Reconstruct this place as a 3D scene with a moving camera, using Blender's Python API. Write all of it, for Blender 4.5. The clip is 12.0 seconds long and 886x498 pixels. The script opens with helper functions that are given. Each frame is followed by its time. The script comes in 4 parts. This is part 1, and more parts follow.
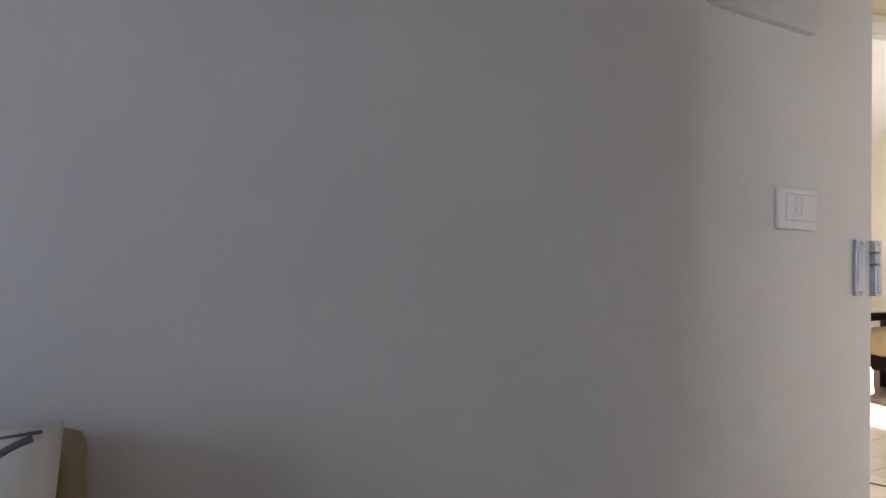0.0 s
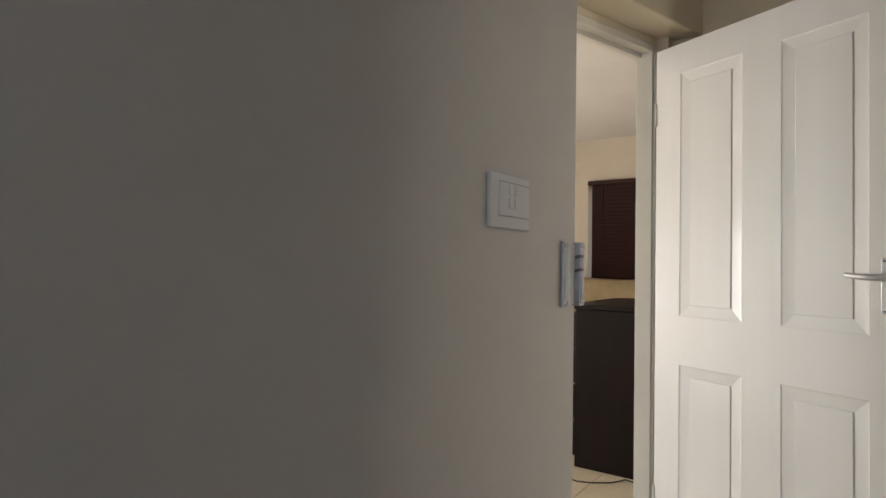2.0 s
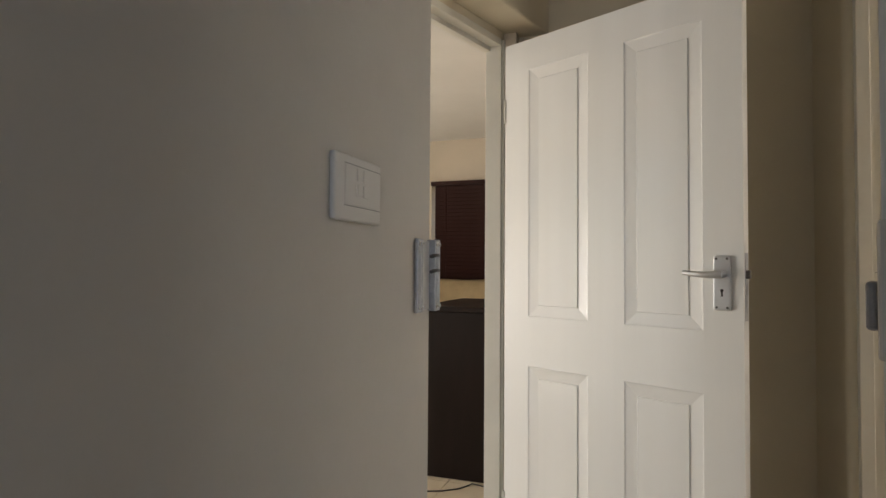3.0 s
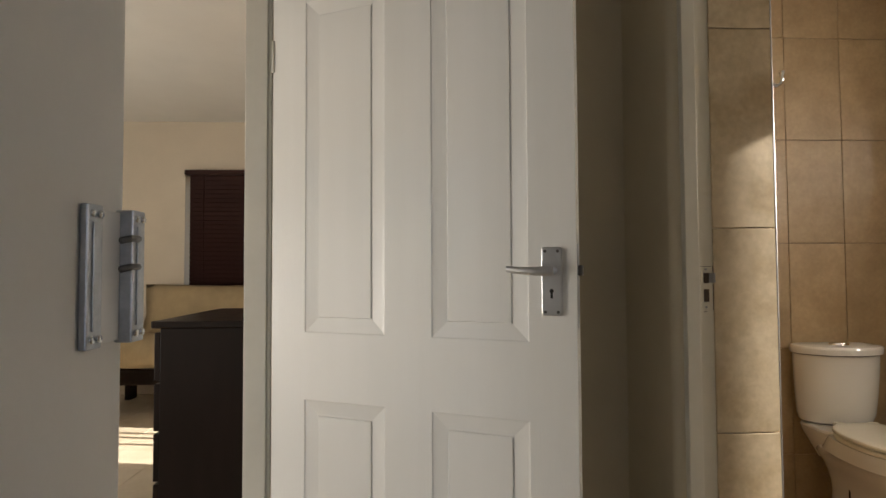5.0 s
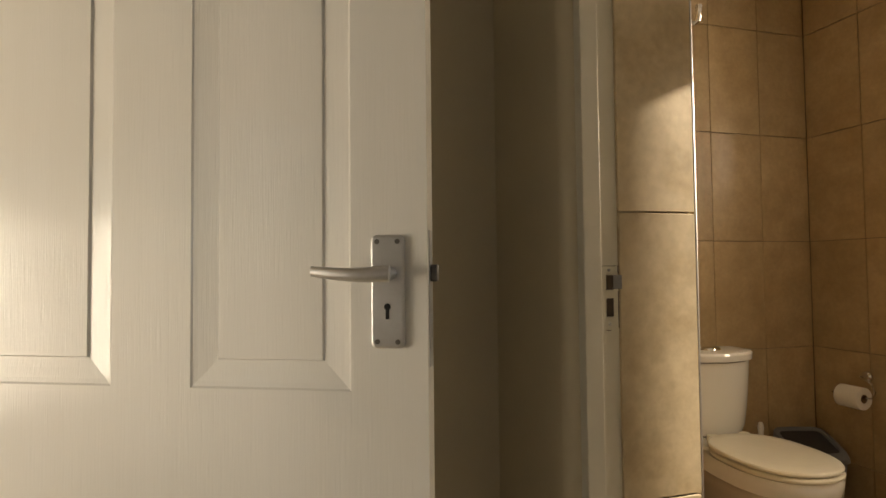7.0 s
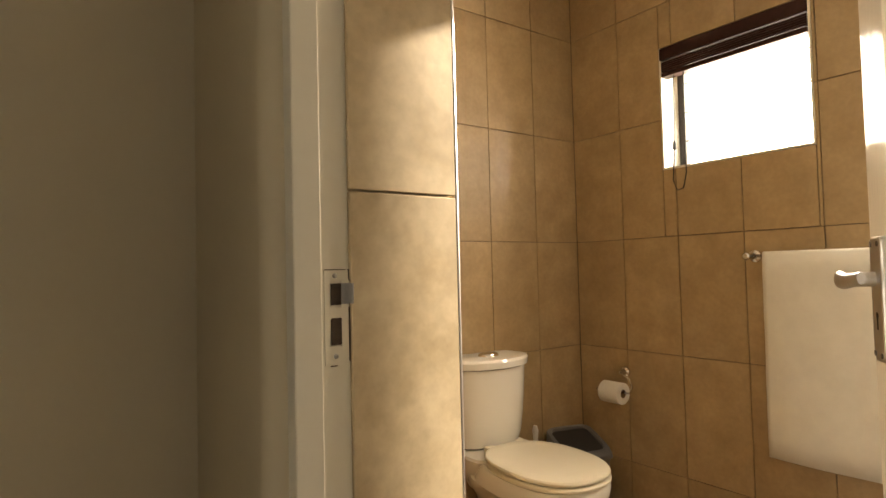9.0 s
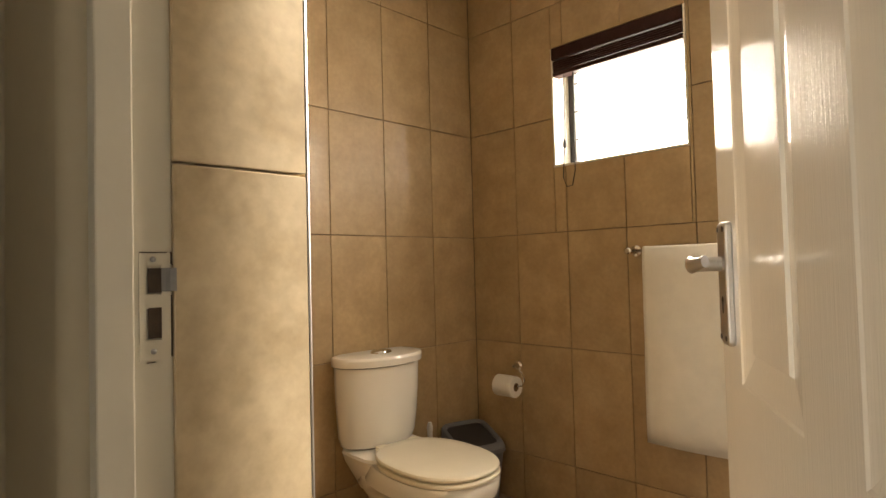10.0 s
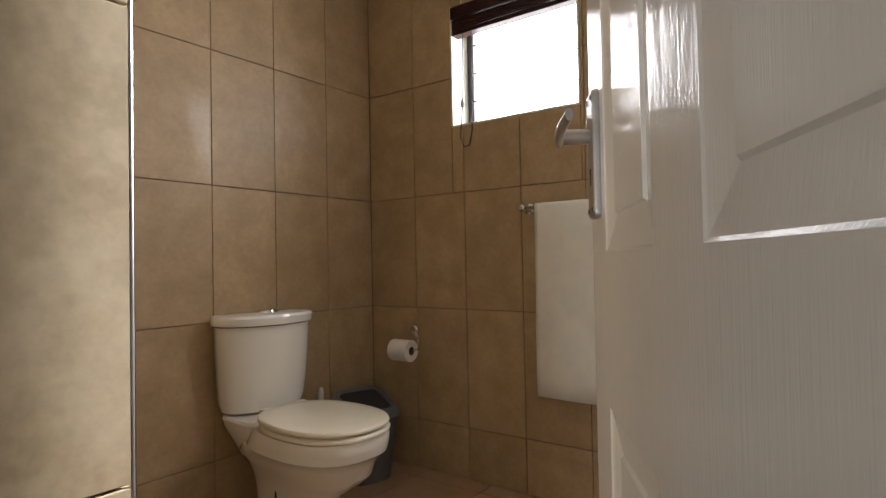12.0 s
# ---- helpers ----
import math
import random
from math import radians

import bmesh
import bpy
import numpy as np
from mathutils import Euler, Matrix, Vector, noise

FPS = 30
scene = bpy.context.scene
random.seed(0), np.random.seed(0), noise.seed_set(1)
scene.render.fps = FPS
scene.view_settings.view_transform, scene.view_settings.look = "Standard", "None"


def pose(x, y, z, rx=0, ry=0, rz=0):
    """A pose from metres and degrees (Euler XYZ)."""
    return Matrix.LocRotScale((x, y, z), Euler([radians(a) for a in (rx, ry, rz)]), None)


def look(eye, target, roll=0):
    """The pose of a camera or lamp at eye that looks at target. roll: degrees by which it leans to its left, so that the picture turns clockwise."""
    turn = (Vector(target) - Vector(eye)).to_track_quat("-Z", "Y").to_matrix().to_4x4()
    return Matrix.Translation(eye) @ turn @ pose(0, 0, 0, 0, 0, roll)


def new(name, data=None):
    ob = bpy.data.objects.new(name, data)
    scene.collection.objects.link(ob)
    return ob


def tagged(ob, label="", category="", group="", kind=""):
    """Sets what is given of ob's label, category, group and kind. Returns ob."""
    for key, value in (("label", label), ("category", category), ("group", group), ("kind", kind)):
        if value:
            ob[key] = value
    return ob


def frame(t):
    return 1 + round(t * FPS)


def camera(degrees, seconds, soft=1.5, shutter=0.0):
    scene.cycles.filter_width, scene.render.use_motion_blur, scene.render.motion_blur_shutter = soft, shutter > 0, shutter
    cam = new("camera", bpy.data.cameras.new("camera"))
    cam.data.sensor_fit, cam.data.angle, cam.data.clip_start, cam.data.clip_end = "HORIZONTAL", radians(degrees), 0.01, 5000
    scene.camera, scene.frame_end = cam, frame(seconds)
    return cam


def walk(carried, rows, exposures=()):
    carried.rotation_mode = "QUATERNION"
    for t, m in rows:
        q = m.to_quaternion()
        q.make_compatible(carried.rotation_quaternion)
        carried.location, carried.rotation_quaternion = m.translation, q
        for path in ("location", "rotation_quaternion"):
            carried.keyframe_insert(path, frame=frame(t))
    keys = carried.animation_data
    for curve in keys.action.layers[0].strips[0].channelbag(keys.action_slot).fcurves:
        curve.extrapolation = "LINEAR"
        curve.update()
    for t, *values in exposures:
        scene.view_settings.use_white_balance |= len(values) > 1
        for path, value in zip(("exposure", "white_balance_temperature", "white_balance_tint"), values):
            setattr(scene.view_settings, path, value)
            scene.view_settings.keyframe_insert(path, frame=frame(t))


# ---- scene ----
cam = camera(75.4, 12.0)
PATH = [
    (0, (0.243, 0.23, 1.078), (1.125, 2.024, 1.129), 1.4),
    (0.5, (0.338, 0.355, 1.099), (1.409, 2.044, 1.15), 1.4),
    (1, (0.45, 0.465, 1.116), (1.768, 1.969, 1.142), 1.5),
    (1.5, (0.594, 0.538, 1.116), (2.091, 1.865, 1.155), 1.1),
    (2, (0.713, 0.608, 1.119), (2.343, 1.765, 1.166), 0.9),
    (2.5, (0.796, 0.676, 1.121), (2.568, 1.602, 1.173), 0.7),
    (3, (0.885, 0.714, 1.117), (2.768, 1.387, 1.175), 0.4),
    (3.2, (0.933, 0.723, 1.116), (2.842, 1.318, 1.171), 0.4),
    (4.8, (1.345, 0.835, 1.099), (3.343, 0.784, 1.178), -0.3),
    (5, (1.39, 0.822, 1.1), (3.387, 0.73, 1.174), -0.3),
    (5.5, (1.544, 0.766, 1.096), (3.532, 0.563, 1.169), -0.3),
    (6, (1.673, 0.724, 1.091), (3.653, 0.451, 1.161), -0.3),
    (6.5, (1.811, 0.706, 1.098), (3.772, 0.322, 1.168), -0.4),
    (7, (1.895, 0.661, 1.102), (3.816, 0.11, 1.175), -0.6),
    (7.2, (1.925, 0.637, 1.103), (3.836, 0.05, 1.178), -0.6),
    (8.8, (2.149, 0.417, 1.105), (3.836, -0.66, 1.173), -1.0),
    (9, (2.155, 0.401, 1.103), (3.773, -0.771, 1.175), -1.4),
    (9.5, (2.152, 0.346, 1.094), (3.647, -0.98, 1.158), -1.4),
    (10, (2.149, 0.313, 1.084), (3.568, -1.095, 1.145), -1.5),
    (10.5, (2.151, 0.295, 1.055), (3.504, -1.172, 1.109), -1.3),
    (11, (2.145, 0.268, 1.0), (3.443, -1.256, 1.058), -1.4),
    (11.5, (2.147, 0.244, 0.957), (3.384, -1.324, 1.012), -1.2),
    (12, (2.149, 0.224, 0.925), (3.332, -1.388, 0.969), -1.1),
]
EXPOSURES = [(0, 2.72, 5900, 15), (1, 2.3, 6050, 13), (1.5, 2.07, 6250, 12), (2.5, 1.75, 6600, 10), (3, 1.75, 6650, 10), (5, 1.45, 6700, 10), (5.5, 1.3, 7100, 10), (6.5, 1.36, 7900, 10),
             (7, 1.46, 8400, 10), (9, 2.2, 8200, 10), (9.5, 2.1, 8200, 10), (10.2, 2.05, 7200, 10), (11, 2.1, 5600, 10), (12, 1.56, 5900, 10)]
walk(cam, [(t, look(eye, target, roll)) for t, eye, target, roll in PATH], EXPOSURES)

# ---- world, sun, large lights ----
CEIL = 2.47
SUN_WAY = Vector((0.15, 0.95, -0.44))
world = bpy.data.worlds.new("sky")
scene.world = world
world.use_nodes = True
sky = world.node_tree.nodes.new("ShaderNodeTexSky")
sky.sky_type = "NISHITA"
sky.sun_disc = False
sky.sun_elevation = math.asin(-SUN_WAY.normalized().z)
sky.sun_rotation = math.atan2(-SUN_WAY.x, -SUN_WAY.y)
back = world.node_tree.nodes["Background"]
world.node_tree.links.new(sky.outputs[0], back.inputs[0])
back.inputs[1].default_value = 0.05
sun = new("sun", bpy.data.lights.new("sun", "SUN"))
sun.data.energy, sun.data.angle, sun.data.color = 5.0, radians(0.5), (1.0, 0.95, 0.88)
sun.matrix_world = look((0, 0, 0), SUN_WAY)


def window_light(name, at, target, width, height, power, colour):
    """The sky's light in a window's opening or in an added one."""
    ob = new(name, bpy.data.lights.new(name, "AREA"))
    ob.data.shape, ob.data.size, ob.data.size_y = "RECTANGLE", width, height
    ob.data.energy, ob.data.color = power, colour
    ob.matrix_world = look(at, target)
    return ob


window_light("lounge_west_window_light", (-2.58, -0.1, 1.4), (0, 0.05, 1.15), 1.5, 1.3, 4.3, (0.62, 0.745, 1.0))
# added lamp in an unseen opening; brightens the tiled strip by the door
window_light("bathroom_added_opening_light", (2.58, -1.87, 1.7), (2.62, 0, 1.1), 0.25, 0.6, 6.0, (1.0, 0.93, 0.84))
# unseen lamp, placed where it lights the open bedroom door
window_light("bedroom_north_opening_light", (2.25, 5.46, 0.85), (2.6, 1.3, 2.2), 1.4, 1.5, 26, (1.0, 0.97, 0.93))
# added fill out of view, brightens the jamb of the bedroom door
window_light("bedroom_west_fill_light", (1.45, 2.65, 0.8), (2.9, 1.6, 1.3), 1.3, 1.3, 1.8, (1.0, 0.96, 0.9))


# ---- materials ----
def nodes_of(mat):
    return mat.node_tree.nodes, mat.node_tree.links


def material(name, colour, rough=0.6, metal=0.0, vary=0.08, scale=6.0, fine=120.0, bump=0.15, depth=0.002, stretch=(1, 1, 1), per_piece=0.0,
             second=None, coat=0.0, blotch=0.0):
    """Principled surface: two scales of colour variation, fine relief, optional mottling into a second colour and a piece-by-piece shift."""
    mat = bpy.data.materials.new(name)
    mat.use_nodes = True
    n, l = nodes_of(mat)
    bsdf = n["Principled BSDF"]
    co = n.new("ShaderNodeTexCoord")
    mp = n.new("ShaderNodeMapping")
    mp.inputs["Scale"].default_value = stretch
    source = co.outputs["Object"]
    if per_piece:
        info = n.new("ShaderNodeObjectInfo")
        add = n.new("ShaderNodeVectorMath")
        add.operation = "ADD"
        spread = n.new("ShaderNodeVectorMath")
        spread.operation = "SCALE"
        spread.inputs[0].default_value = (37.0, 19.0, 53.0)
        l.new(info.outputs["Random"], spread.inputs["Scale"])
        l.new(source, add.inputs[0])
        l.new(spread.outputs[0], add.inputs[1])
        source = add.outputs[0]
    l.new(source, mp.inputs[0])
    big = n.new("ShaderNodeTexNoise")
    big.inputs["Scale"].default_value, big.inputs["Detail"].default_value, big.inputs["Roughness"].default_value = scale, 6, 0.6
    small = n.new("ShaderNodeTexNoise")
    small.inputs["Scale"].default_value, small.inputs["Detail"].default_value = fine, 3
    for t in (big, small):
        l.new(mp.outputs[0], t.inputs["Vector"])
    ramp = n.new("ShaderNodeValToRGB")
    other = second or tuple(c * (1 - vary * 2.2) for c in colour)
    ramp.color_ramp.elements[0].position, ramp.color_ramp.elements[1].position = 0.32, 0.68
    ramp.color_ramp.elements[0].color, ramp.color_ramp.elements[1].color = (*other, 1), (*colour, 1)
    l.new(big.outputs["Fac"], ramp.inputs[0])
    mix = n.new("ShaderNodeMix")
    mix.data_type, mix.blend_type = "RGBA", "OVERLAY"
    mix.inputs["Factor"].default_value = vary
    l.new(ramp.outputs[0], mix.inputs["A"])
    l.new(small.outputs["Fac"], mix.inputs["B"])
    result = mix.outputs["Result"]
    if per_piece:
        hsv = n.new("ShaderNodeHueSaturation")
        rng = n.new("ShaderNodeMapRange")
        rng.inputs["To Min"].default_value, rng.inputs["To Max"].default_value = 1 - per_piece, 1 + per_piece
        l.new(info.outputs["Random"], rng.inputs["Value"])
        l.new(rng.outputs[0], hsv.inputs["Value"])
        l.new(result, hsv.inputs["Color"])
        result = hsv.outputs[0]
    l.new(result, bsdf.inputs["Base Color"])
    rr = n.new("ShaderNodeMapRange")
    rr.inputs["To Min"].default_value, rr.inputs["To Max"].default_value = max(0.02, rough - 0.07), min(1, rough + 0.07)
    l.new(big.outputs["Fac"], rr.inputs["Value"])
    l.new(rr.outputs[0], bsdf.inputs["Roughness"])
    bsdf.inputs["Metallic"].default_value = metal
    bsdf.inputs["Coat Weight"].default_value = coat
    bsdf.inputs["Coat Roughness"].default_value = 0.08
    if bump:
        b = n.new("ShaderNodeBump")
        b.inputs["Strength"].default_value, b.inputs["Distance"].default_value = bump, depth
        l.new(small.outputs["Fac"], b.inputs["Height"])
        l.new(b.outputs[0], bsdf.inputs["Normal"])
        l.new(b.outputs[0], bsdf.inputs["Coat Normal"])
    return mat


def glowing(name, colour, strength):
    mat = bpy.data.materials.new(name)
    mat.use_nodes = True
    bsdf = mat.node_tree.nodes["Principled BSDF"]
    bsdf.inputs["Base Color"].default_value = (0.9, 0.9, 0.88, 1)
    bsdf.inputs["Emission Color"].default_value = (*colour, 1)
    bsdf.inputs["Emission Strength"].default_value = strength
    return mat


LOUNGE_PLASTER = material("stone_grey_plaster", (0.68, 0.655, 0.615), 0.62, vary=0.03, scale=2.5, fine=90, bump=0.12)
PLASTER = material("cream_plaster", (0.69, 0.61, 0.46), 0.62, vary=0.03, scale=2.5, fine=90, bump=0.12)
PASSAGE_PLASTER = PLASTER
BED_PLASTER = material("sand_plaster", (0.62, 0.54, 0.43), 0.7, vary=0.04, scale=2.0, fine=90, bump=0.12)
CEILING = material("white_ceiling_paint", (0.78, 0.76, 0.72), 0.85, vary=0.03, scale=2, fine=70, bump=0.1)
FRAME_PAINT = material("white_frame_enamel", (0.77, 0.74, 0.655), 0.32, vary=0.04, scale=5, fine=60, bump=0.06)
DOOR_PAINT = material("white_door_enamel", (0.81, 0.795, 0.755), 0.4, vary=0.012, scale=2, fine=60, bump=0.35, depth=0.001, stretch=(7, 7, 0.25), second=(0.785, 0.77, 0.725), coat=0.8)
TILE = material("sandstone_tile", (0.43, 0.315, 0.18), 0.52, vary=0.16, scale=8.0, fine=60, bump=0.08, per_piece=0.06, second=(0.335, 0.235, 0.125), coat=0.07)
# same tile as TILE; light on the doorway strip is in its paler colour
LIT_NIB_TILE = material("sunlit_sandstone_tile", (0.60, 0.49, 0.335), 0.5, vary=0.22, scale=7.0, fine=60, bump=0.08, per_piece=0.05, second=(0.40, 0.30, 0.175), coat=0.06)
GROUT = material("brown_grout", (0.22, 0.155, 0.10), 0.9, vary=0.1, scale=20, fine=200)
FLOOR_TILE = material("beige_floor_tile", (0.66, 0.57, 0.43), 0.35, vary=0.08, scale=6, fine=50, bump=0.05, per_piece=0.05, second=(0.60, 0.50, 0.36))
BATH_FLOOR_TILE = material("terracotta_beige_floor_tile", (0.42, 0.27, 0.16), 0.4, vary=0.1, scale=7, fine=50, bump=0.06, per_piece=0.05)
CERAMIC = material("glazed_white_ceramic", (0.80, 0.79, 0.75), 0.09, vary=0.01, scale=3, fine=20, bump=0.0, coat=0.5)
SEAT_PLASTIC = material("ivory_plastic", (0.78, 0.74, 0.62), 0.22, vary=0.02, scale=4, fine=30, bump=0.0)
CHROME = material("polished_chrome", (0.75, 0.75, 0.74), 0.12, 1.0, vary=0.03, scale=10, fine=150, bump=0.0)
SATIN = material("satin_aluminium", (0.66, 0.66, 0.67), 0.34, 1.0, vary=0.05, scale=20, fine=300, bump=0.05)
ZINC = material("galvanised_steel", (0.50, 0.51, 0.53), 0.42, 0.9, vary=0.12, scale=30, fine=200, bump=0.08)
STEEL_DARK = material("dark_lock_steel", (0.16, 0.15, 0.14), 0.45, 0.8, vary=0.1, scale=30, fine=200)
# dark fills for hollows and seams; the shade inside is in the colour
BLACK = material("black_recess", (0.012, 0.011, 0.01), 0.8, vary=0.1, scale=20, fine=100, bump=0)
HOLE = material("raw_recess", (0.09, 0.065, 0.05), 0.8, vary=0.2, scale=60, fine=200)
WOOD = material("espresso_wood", (0.016, 0.010, 0.008), 0.34, vary=0.06, scale=3, fine=45, bump=0.08, stretch=(1, 5, 1), second=(0.012, 0.008, 0.006))
SLAT = material("mahogany_slat", (0.046, 0.021, 0.018), 0.4, vary=0.15, scale=4, fine=40, stretch=(6, 1, 6))
CURTAIN = material("oxblood_curtain", (0.075, 0.026, 0.022), 0.9, vary=0.12, scale=8, fine=300, bump=0.3)
FUTON = material("khaki_futon_cloth", (0.40, 0.30, 0.17), 0.92, vary=0.1, scale=7, fine=260, bump=0.35)
LINEN = material("white_linen", (0.82, 0.80, 0.76), 0.9, vary=0.03, scale=6, fine=240, bump=0.25)
PINK = material("dusty_pink_bed_cloth", (0.55, 0.33, 0.26), 0.9, vary=0.06, scale=6, fine=240, bump=0.25)
TAN = material("tan_upholstery", (0.30, 0.22, 0.12), 0.9, vary=0.08, scale=7, fine=260, bump=0.3)
PIPING = material("slate_piping", (0.12, 0.13, 0.17), 0.85, vary=0.05, scale=9, fine=200)
TOWEL = material("white_terry_towel", (0.80, 0.78, 0.72), 0.95, vary=0.05, scale=9, fine=420, bump=0.7, depth=0.003)
GREY_PLASTIC = material("slate_plastic", (0.15, 0.155, 0.17), 0.42, vary=0.06, scale=8, fine=160, bump=0.08)
DARK_PLASTIC = material("charcoal_plastic", (0.025, 0.024, 0.026), 0.5, vary=0.06, scale=8, fine=160, bump=0.08)
SWITCH_PLASTIC = material("white_switch_plastic", (0.73, 0.72, 0.70), 0.35, vary=0.01, scale=5, fine=40, bump=0.0)
BOX_PLASTIC = material("stone_grey_plastic", (0.62, 0.595, 0.555), 0.6, vary=0.02, scale=4, fine=60, bump=0.05)
PAPER = material("tissue_paper", (0.85, 0.83, 0.79), 0.95, vary=0.04, scale=10, fine=300, bump=0.3)
CARD = material("brown_card_core", (0.25, 0.16, 0.09), 0.9, vary=0.1, scale=10, fine=200)
BRONZE = material("bronze_window_frame", (0.07, 0.065, 0.065), 0.4, 0.6, vary=0.08, scale=10, fine=120)
GATE_PAINT = material("white_powder_coat", (0.74, 0.73, 0.70), 0.4, vary=0.03, scale=8, fine=200, bump=0.05)
GATE_GREY = material("grey_lock_casing", (0.30, 0.30, 0.31), 0.45, 0.3, vary=0.05, scale=10, fine=200)
CABLE = material("black_cable_rubber", (0.02, 0.02, 0.02), 0.6, vary=0.05, scale=30, fine=100)
for dull in (WOOD, SLAT):
    dull.node_tree.nodes["Principled BSDF"].inputs["Specular IOR Level"].default_value = 0.1
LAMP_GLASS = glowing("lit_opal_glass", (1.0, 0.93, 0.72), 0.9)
SKY_GLOW = glowing("overcast_glare", (1.0, 0.97, 0.93), 5.6)


# ---- mesh tools ----
def mesh_object(name, bm, mat, parent=None, smooth=False, m=None):
    me = bpy.data.meshes.new(name)
    bmesh.ops.recalc_face_normals(bm, faces=bm.faces)
    bm.to_mesh(me)
    bm.free()
    for k in (mat if isinstance(mat, (list, tuple)) else [mat]):
        me.materials.append(k)
    if smooth:
        for p in me.polygons:
            p.use_smooth = True
    ob = new(name, me)
    if m is not None:
        ob.matrix_basis = m
    if parent:
        ob.parent = parent
    return ob


def add_box(bm, x0, x1, y0, y1, z0, z1, bevel=0.0, seg=2, index=0):
    v = [bm.verts.new((x, y, z)) for x in (x0, x1) for y in (y0, y1) for z in (z0, z1)]
    fs = [bm.faces.new([v[i] for i in q]) for q in ((0, 1, 3, 2), (4, 6, 7, 5), (0, 4, 5, 1), (2, 3, 7, 6), (0, 2, 6, 4), (1, 5, 7, 3))]
    for f in fs:
        f.material_index = index
    if bevel:
        es = list({e for f in fs for e in f.edges})
        r = bmesh.ops.bevel(bm, geom=es, offset=bevel, segments=seg, affect="EDGES", profile=0.5)
        for f in r["faces"]:
            f.material_index = index


def box(name, x0, x1, y0, y1, z0, z1, mat, parent=None, bevel=0.003, seg=2, m=None):
    bm = bmesh.new()
    add_box(bm, min(x0, x1), max(x0, x1), min(y0, y1), max(y0, y1), min(z0, z1), max(z0, z1), bevel, seg)
    return mesh_object(name, bm, mat, parent, m=m)


def add_loft(bm, rings, cap=True):
    """Skin between rings of equally many points."""
    loops = [[bm.verts.new(p) for p in r] for r in rings]
    k = len(loops[0])
    for a, b in zip(loops, loops[1:]):
        for i in range(k):
            bm.faces.new((a[i], a[(i + 1) % k], b[(i + 1) % k], b[i]))
    if cap:
        bm.faces.new(loops[0][::-1])
        bm.faces.new(loops[-1])


def loft(name, rings, mat, parent=None, smooth=True, m=None, cap=True):
    bm = bmesh.new()
    add_loft(bm, rings, cap)
    ob = mesh_object(name, bm, mat, parent, smooth, m)
    if smooth:
        e = ob.modifiers.new("edges", "EDGE_SPLIT")
        e.split_angle = radians(38)
    return ob


def ring(cx, cy, z, rx, ry, n=28, power=2.0, start=0.0):
    """Superellipse in a level plane."""
    out = []
    for i in range(n):
        a = start + 2 * math.pi * i / n
        c, s = math.cos(a), math.sin(a)
        out.append((cx + rx * math.copysign(abs(c) ** (2 / power), c), cy + ry * math.copysign(abs(s) ** (2 / power), s), z))
    return out


def add_tube(bm, points, radius, n=10):
    pts = [Vector(p) for p in points]
    rings = []
    for i, p in enumerate(pts):
        d = (pts[min(i + 1, len(pts) - 1)] - pts[max(i - 1, 0)]).normalized()
        up = Vector((0, 0, 1)) if abs(d.z) < 0.9 else Vector((1, 0, 0))
        a = d.cross(up).normalized()
        b = d.cross(a)
        r = radius[i] if isinstance(radius, (list, tuple)) else radius
        rings.append([p + r * (math.cos(2 * math.pi * k / n) * a + math.sin(2 * math.pi * k / n) * b) for k in range(n)])
    add_loft(bm, rings)


def tube(name, points, radius, mat, parent=None, n=10, m=None):
    bm = bmesh.new()
    add_tube(bm, points, radius, n)
    return mesh_object(name, bm, mat, parent, True, m)


def empty(name, m, label, category, group=""):
    ob = new(name)
    ob.empty_display_size = 0.1
    ob.matrix_basis = m
    return tagged(ob, label, category, group)


def setting(ob, label=""):
    return tagged(ob, label, kind="structure")


def wall(name, boxes, mat, label=""):
    bm = bmesh.new()
    for b in boxes:
        add_box(bm, *b)
    return setting(mesh_object(name, bm, mat), label)


# ---- large structure ----
# lounge wall with the light switch, pierced by the bedroom doorway; its plaster arris is rounded
LW, LB = 1.19, 1.30            # its two faces
BX0, BX1 = 2.14, 3.045         # bedroom doorway
HEAD = 2.065


def switch_wall():
    bm = bmesh.new()
    r, n = 0.022, 6
    outline = [(-2.6, LW)]
    for i in range(n + 1):
        a = -math.pi / 2 + (math.pi / 2) * i / n
        outline.append((BX0 - r + r * math.cos(a), LW + r + r * math.sin(a)))
    outline += [(BX0, LB), (-2.6, LB)]
    add_loft(bm, [[(x, y, z) for x, y in outline] for z in (0, CEIL)])
    ob = mesh_object("wall_north", bm, LOUNGE_PLASTER, None, True)
    ob.modifiers.new("edges", "EDGE_SPLIT").split_angle = radians(35)
    return setting(ob, "painted plaster wall with a rounded corner")


switch_wall()
SKEW = Matrix.Translation((3.05, 1.24, 0)) @ Matrix.Rotation(radians(-17.4), 4, "Z") @ Matrix.Translation((-3.05, -1.24, 0))   # the lintel lies askew


def lintel():
    bm = bmesh.new()
    add_box(bm, 2.02, 3.22, 1.098, 1.238, 2.022, CEIL, 0.006)
    add_box(bm, 2.02, 3.12, 1.238, 1.31, 1.997, CEIL)
    bm.transform(SKEW)
    setting(mesh_object("wall_north_head", bm, PLASTER), "painted plaster lintel askew over the bedroom doorway")


lintel()
SX0, SX1, SZ0, SZ1 = 4.58, 5.36, 0.14, 2.05   # sunny window
wall("wall_north_end", [(BX1, SX0, LW, LB, 0, CEIL), (SX1, 6.7, LW, LB, 0, CEIL), (SX0, SX1, LW, LB, 0, SZ0), (SX0, SX1, LW, LB, SZ1, CEIL)], BED_PLASTER, "painted plaster wall beside the bedroom doorway")
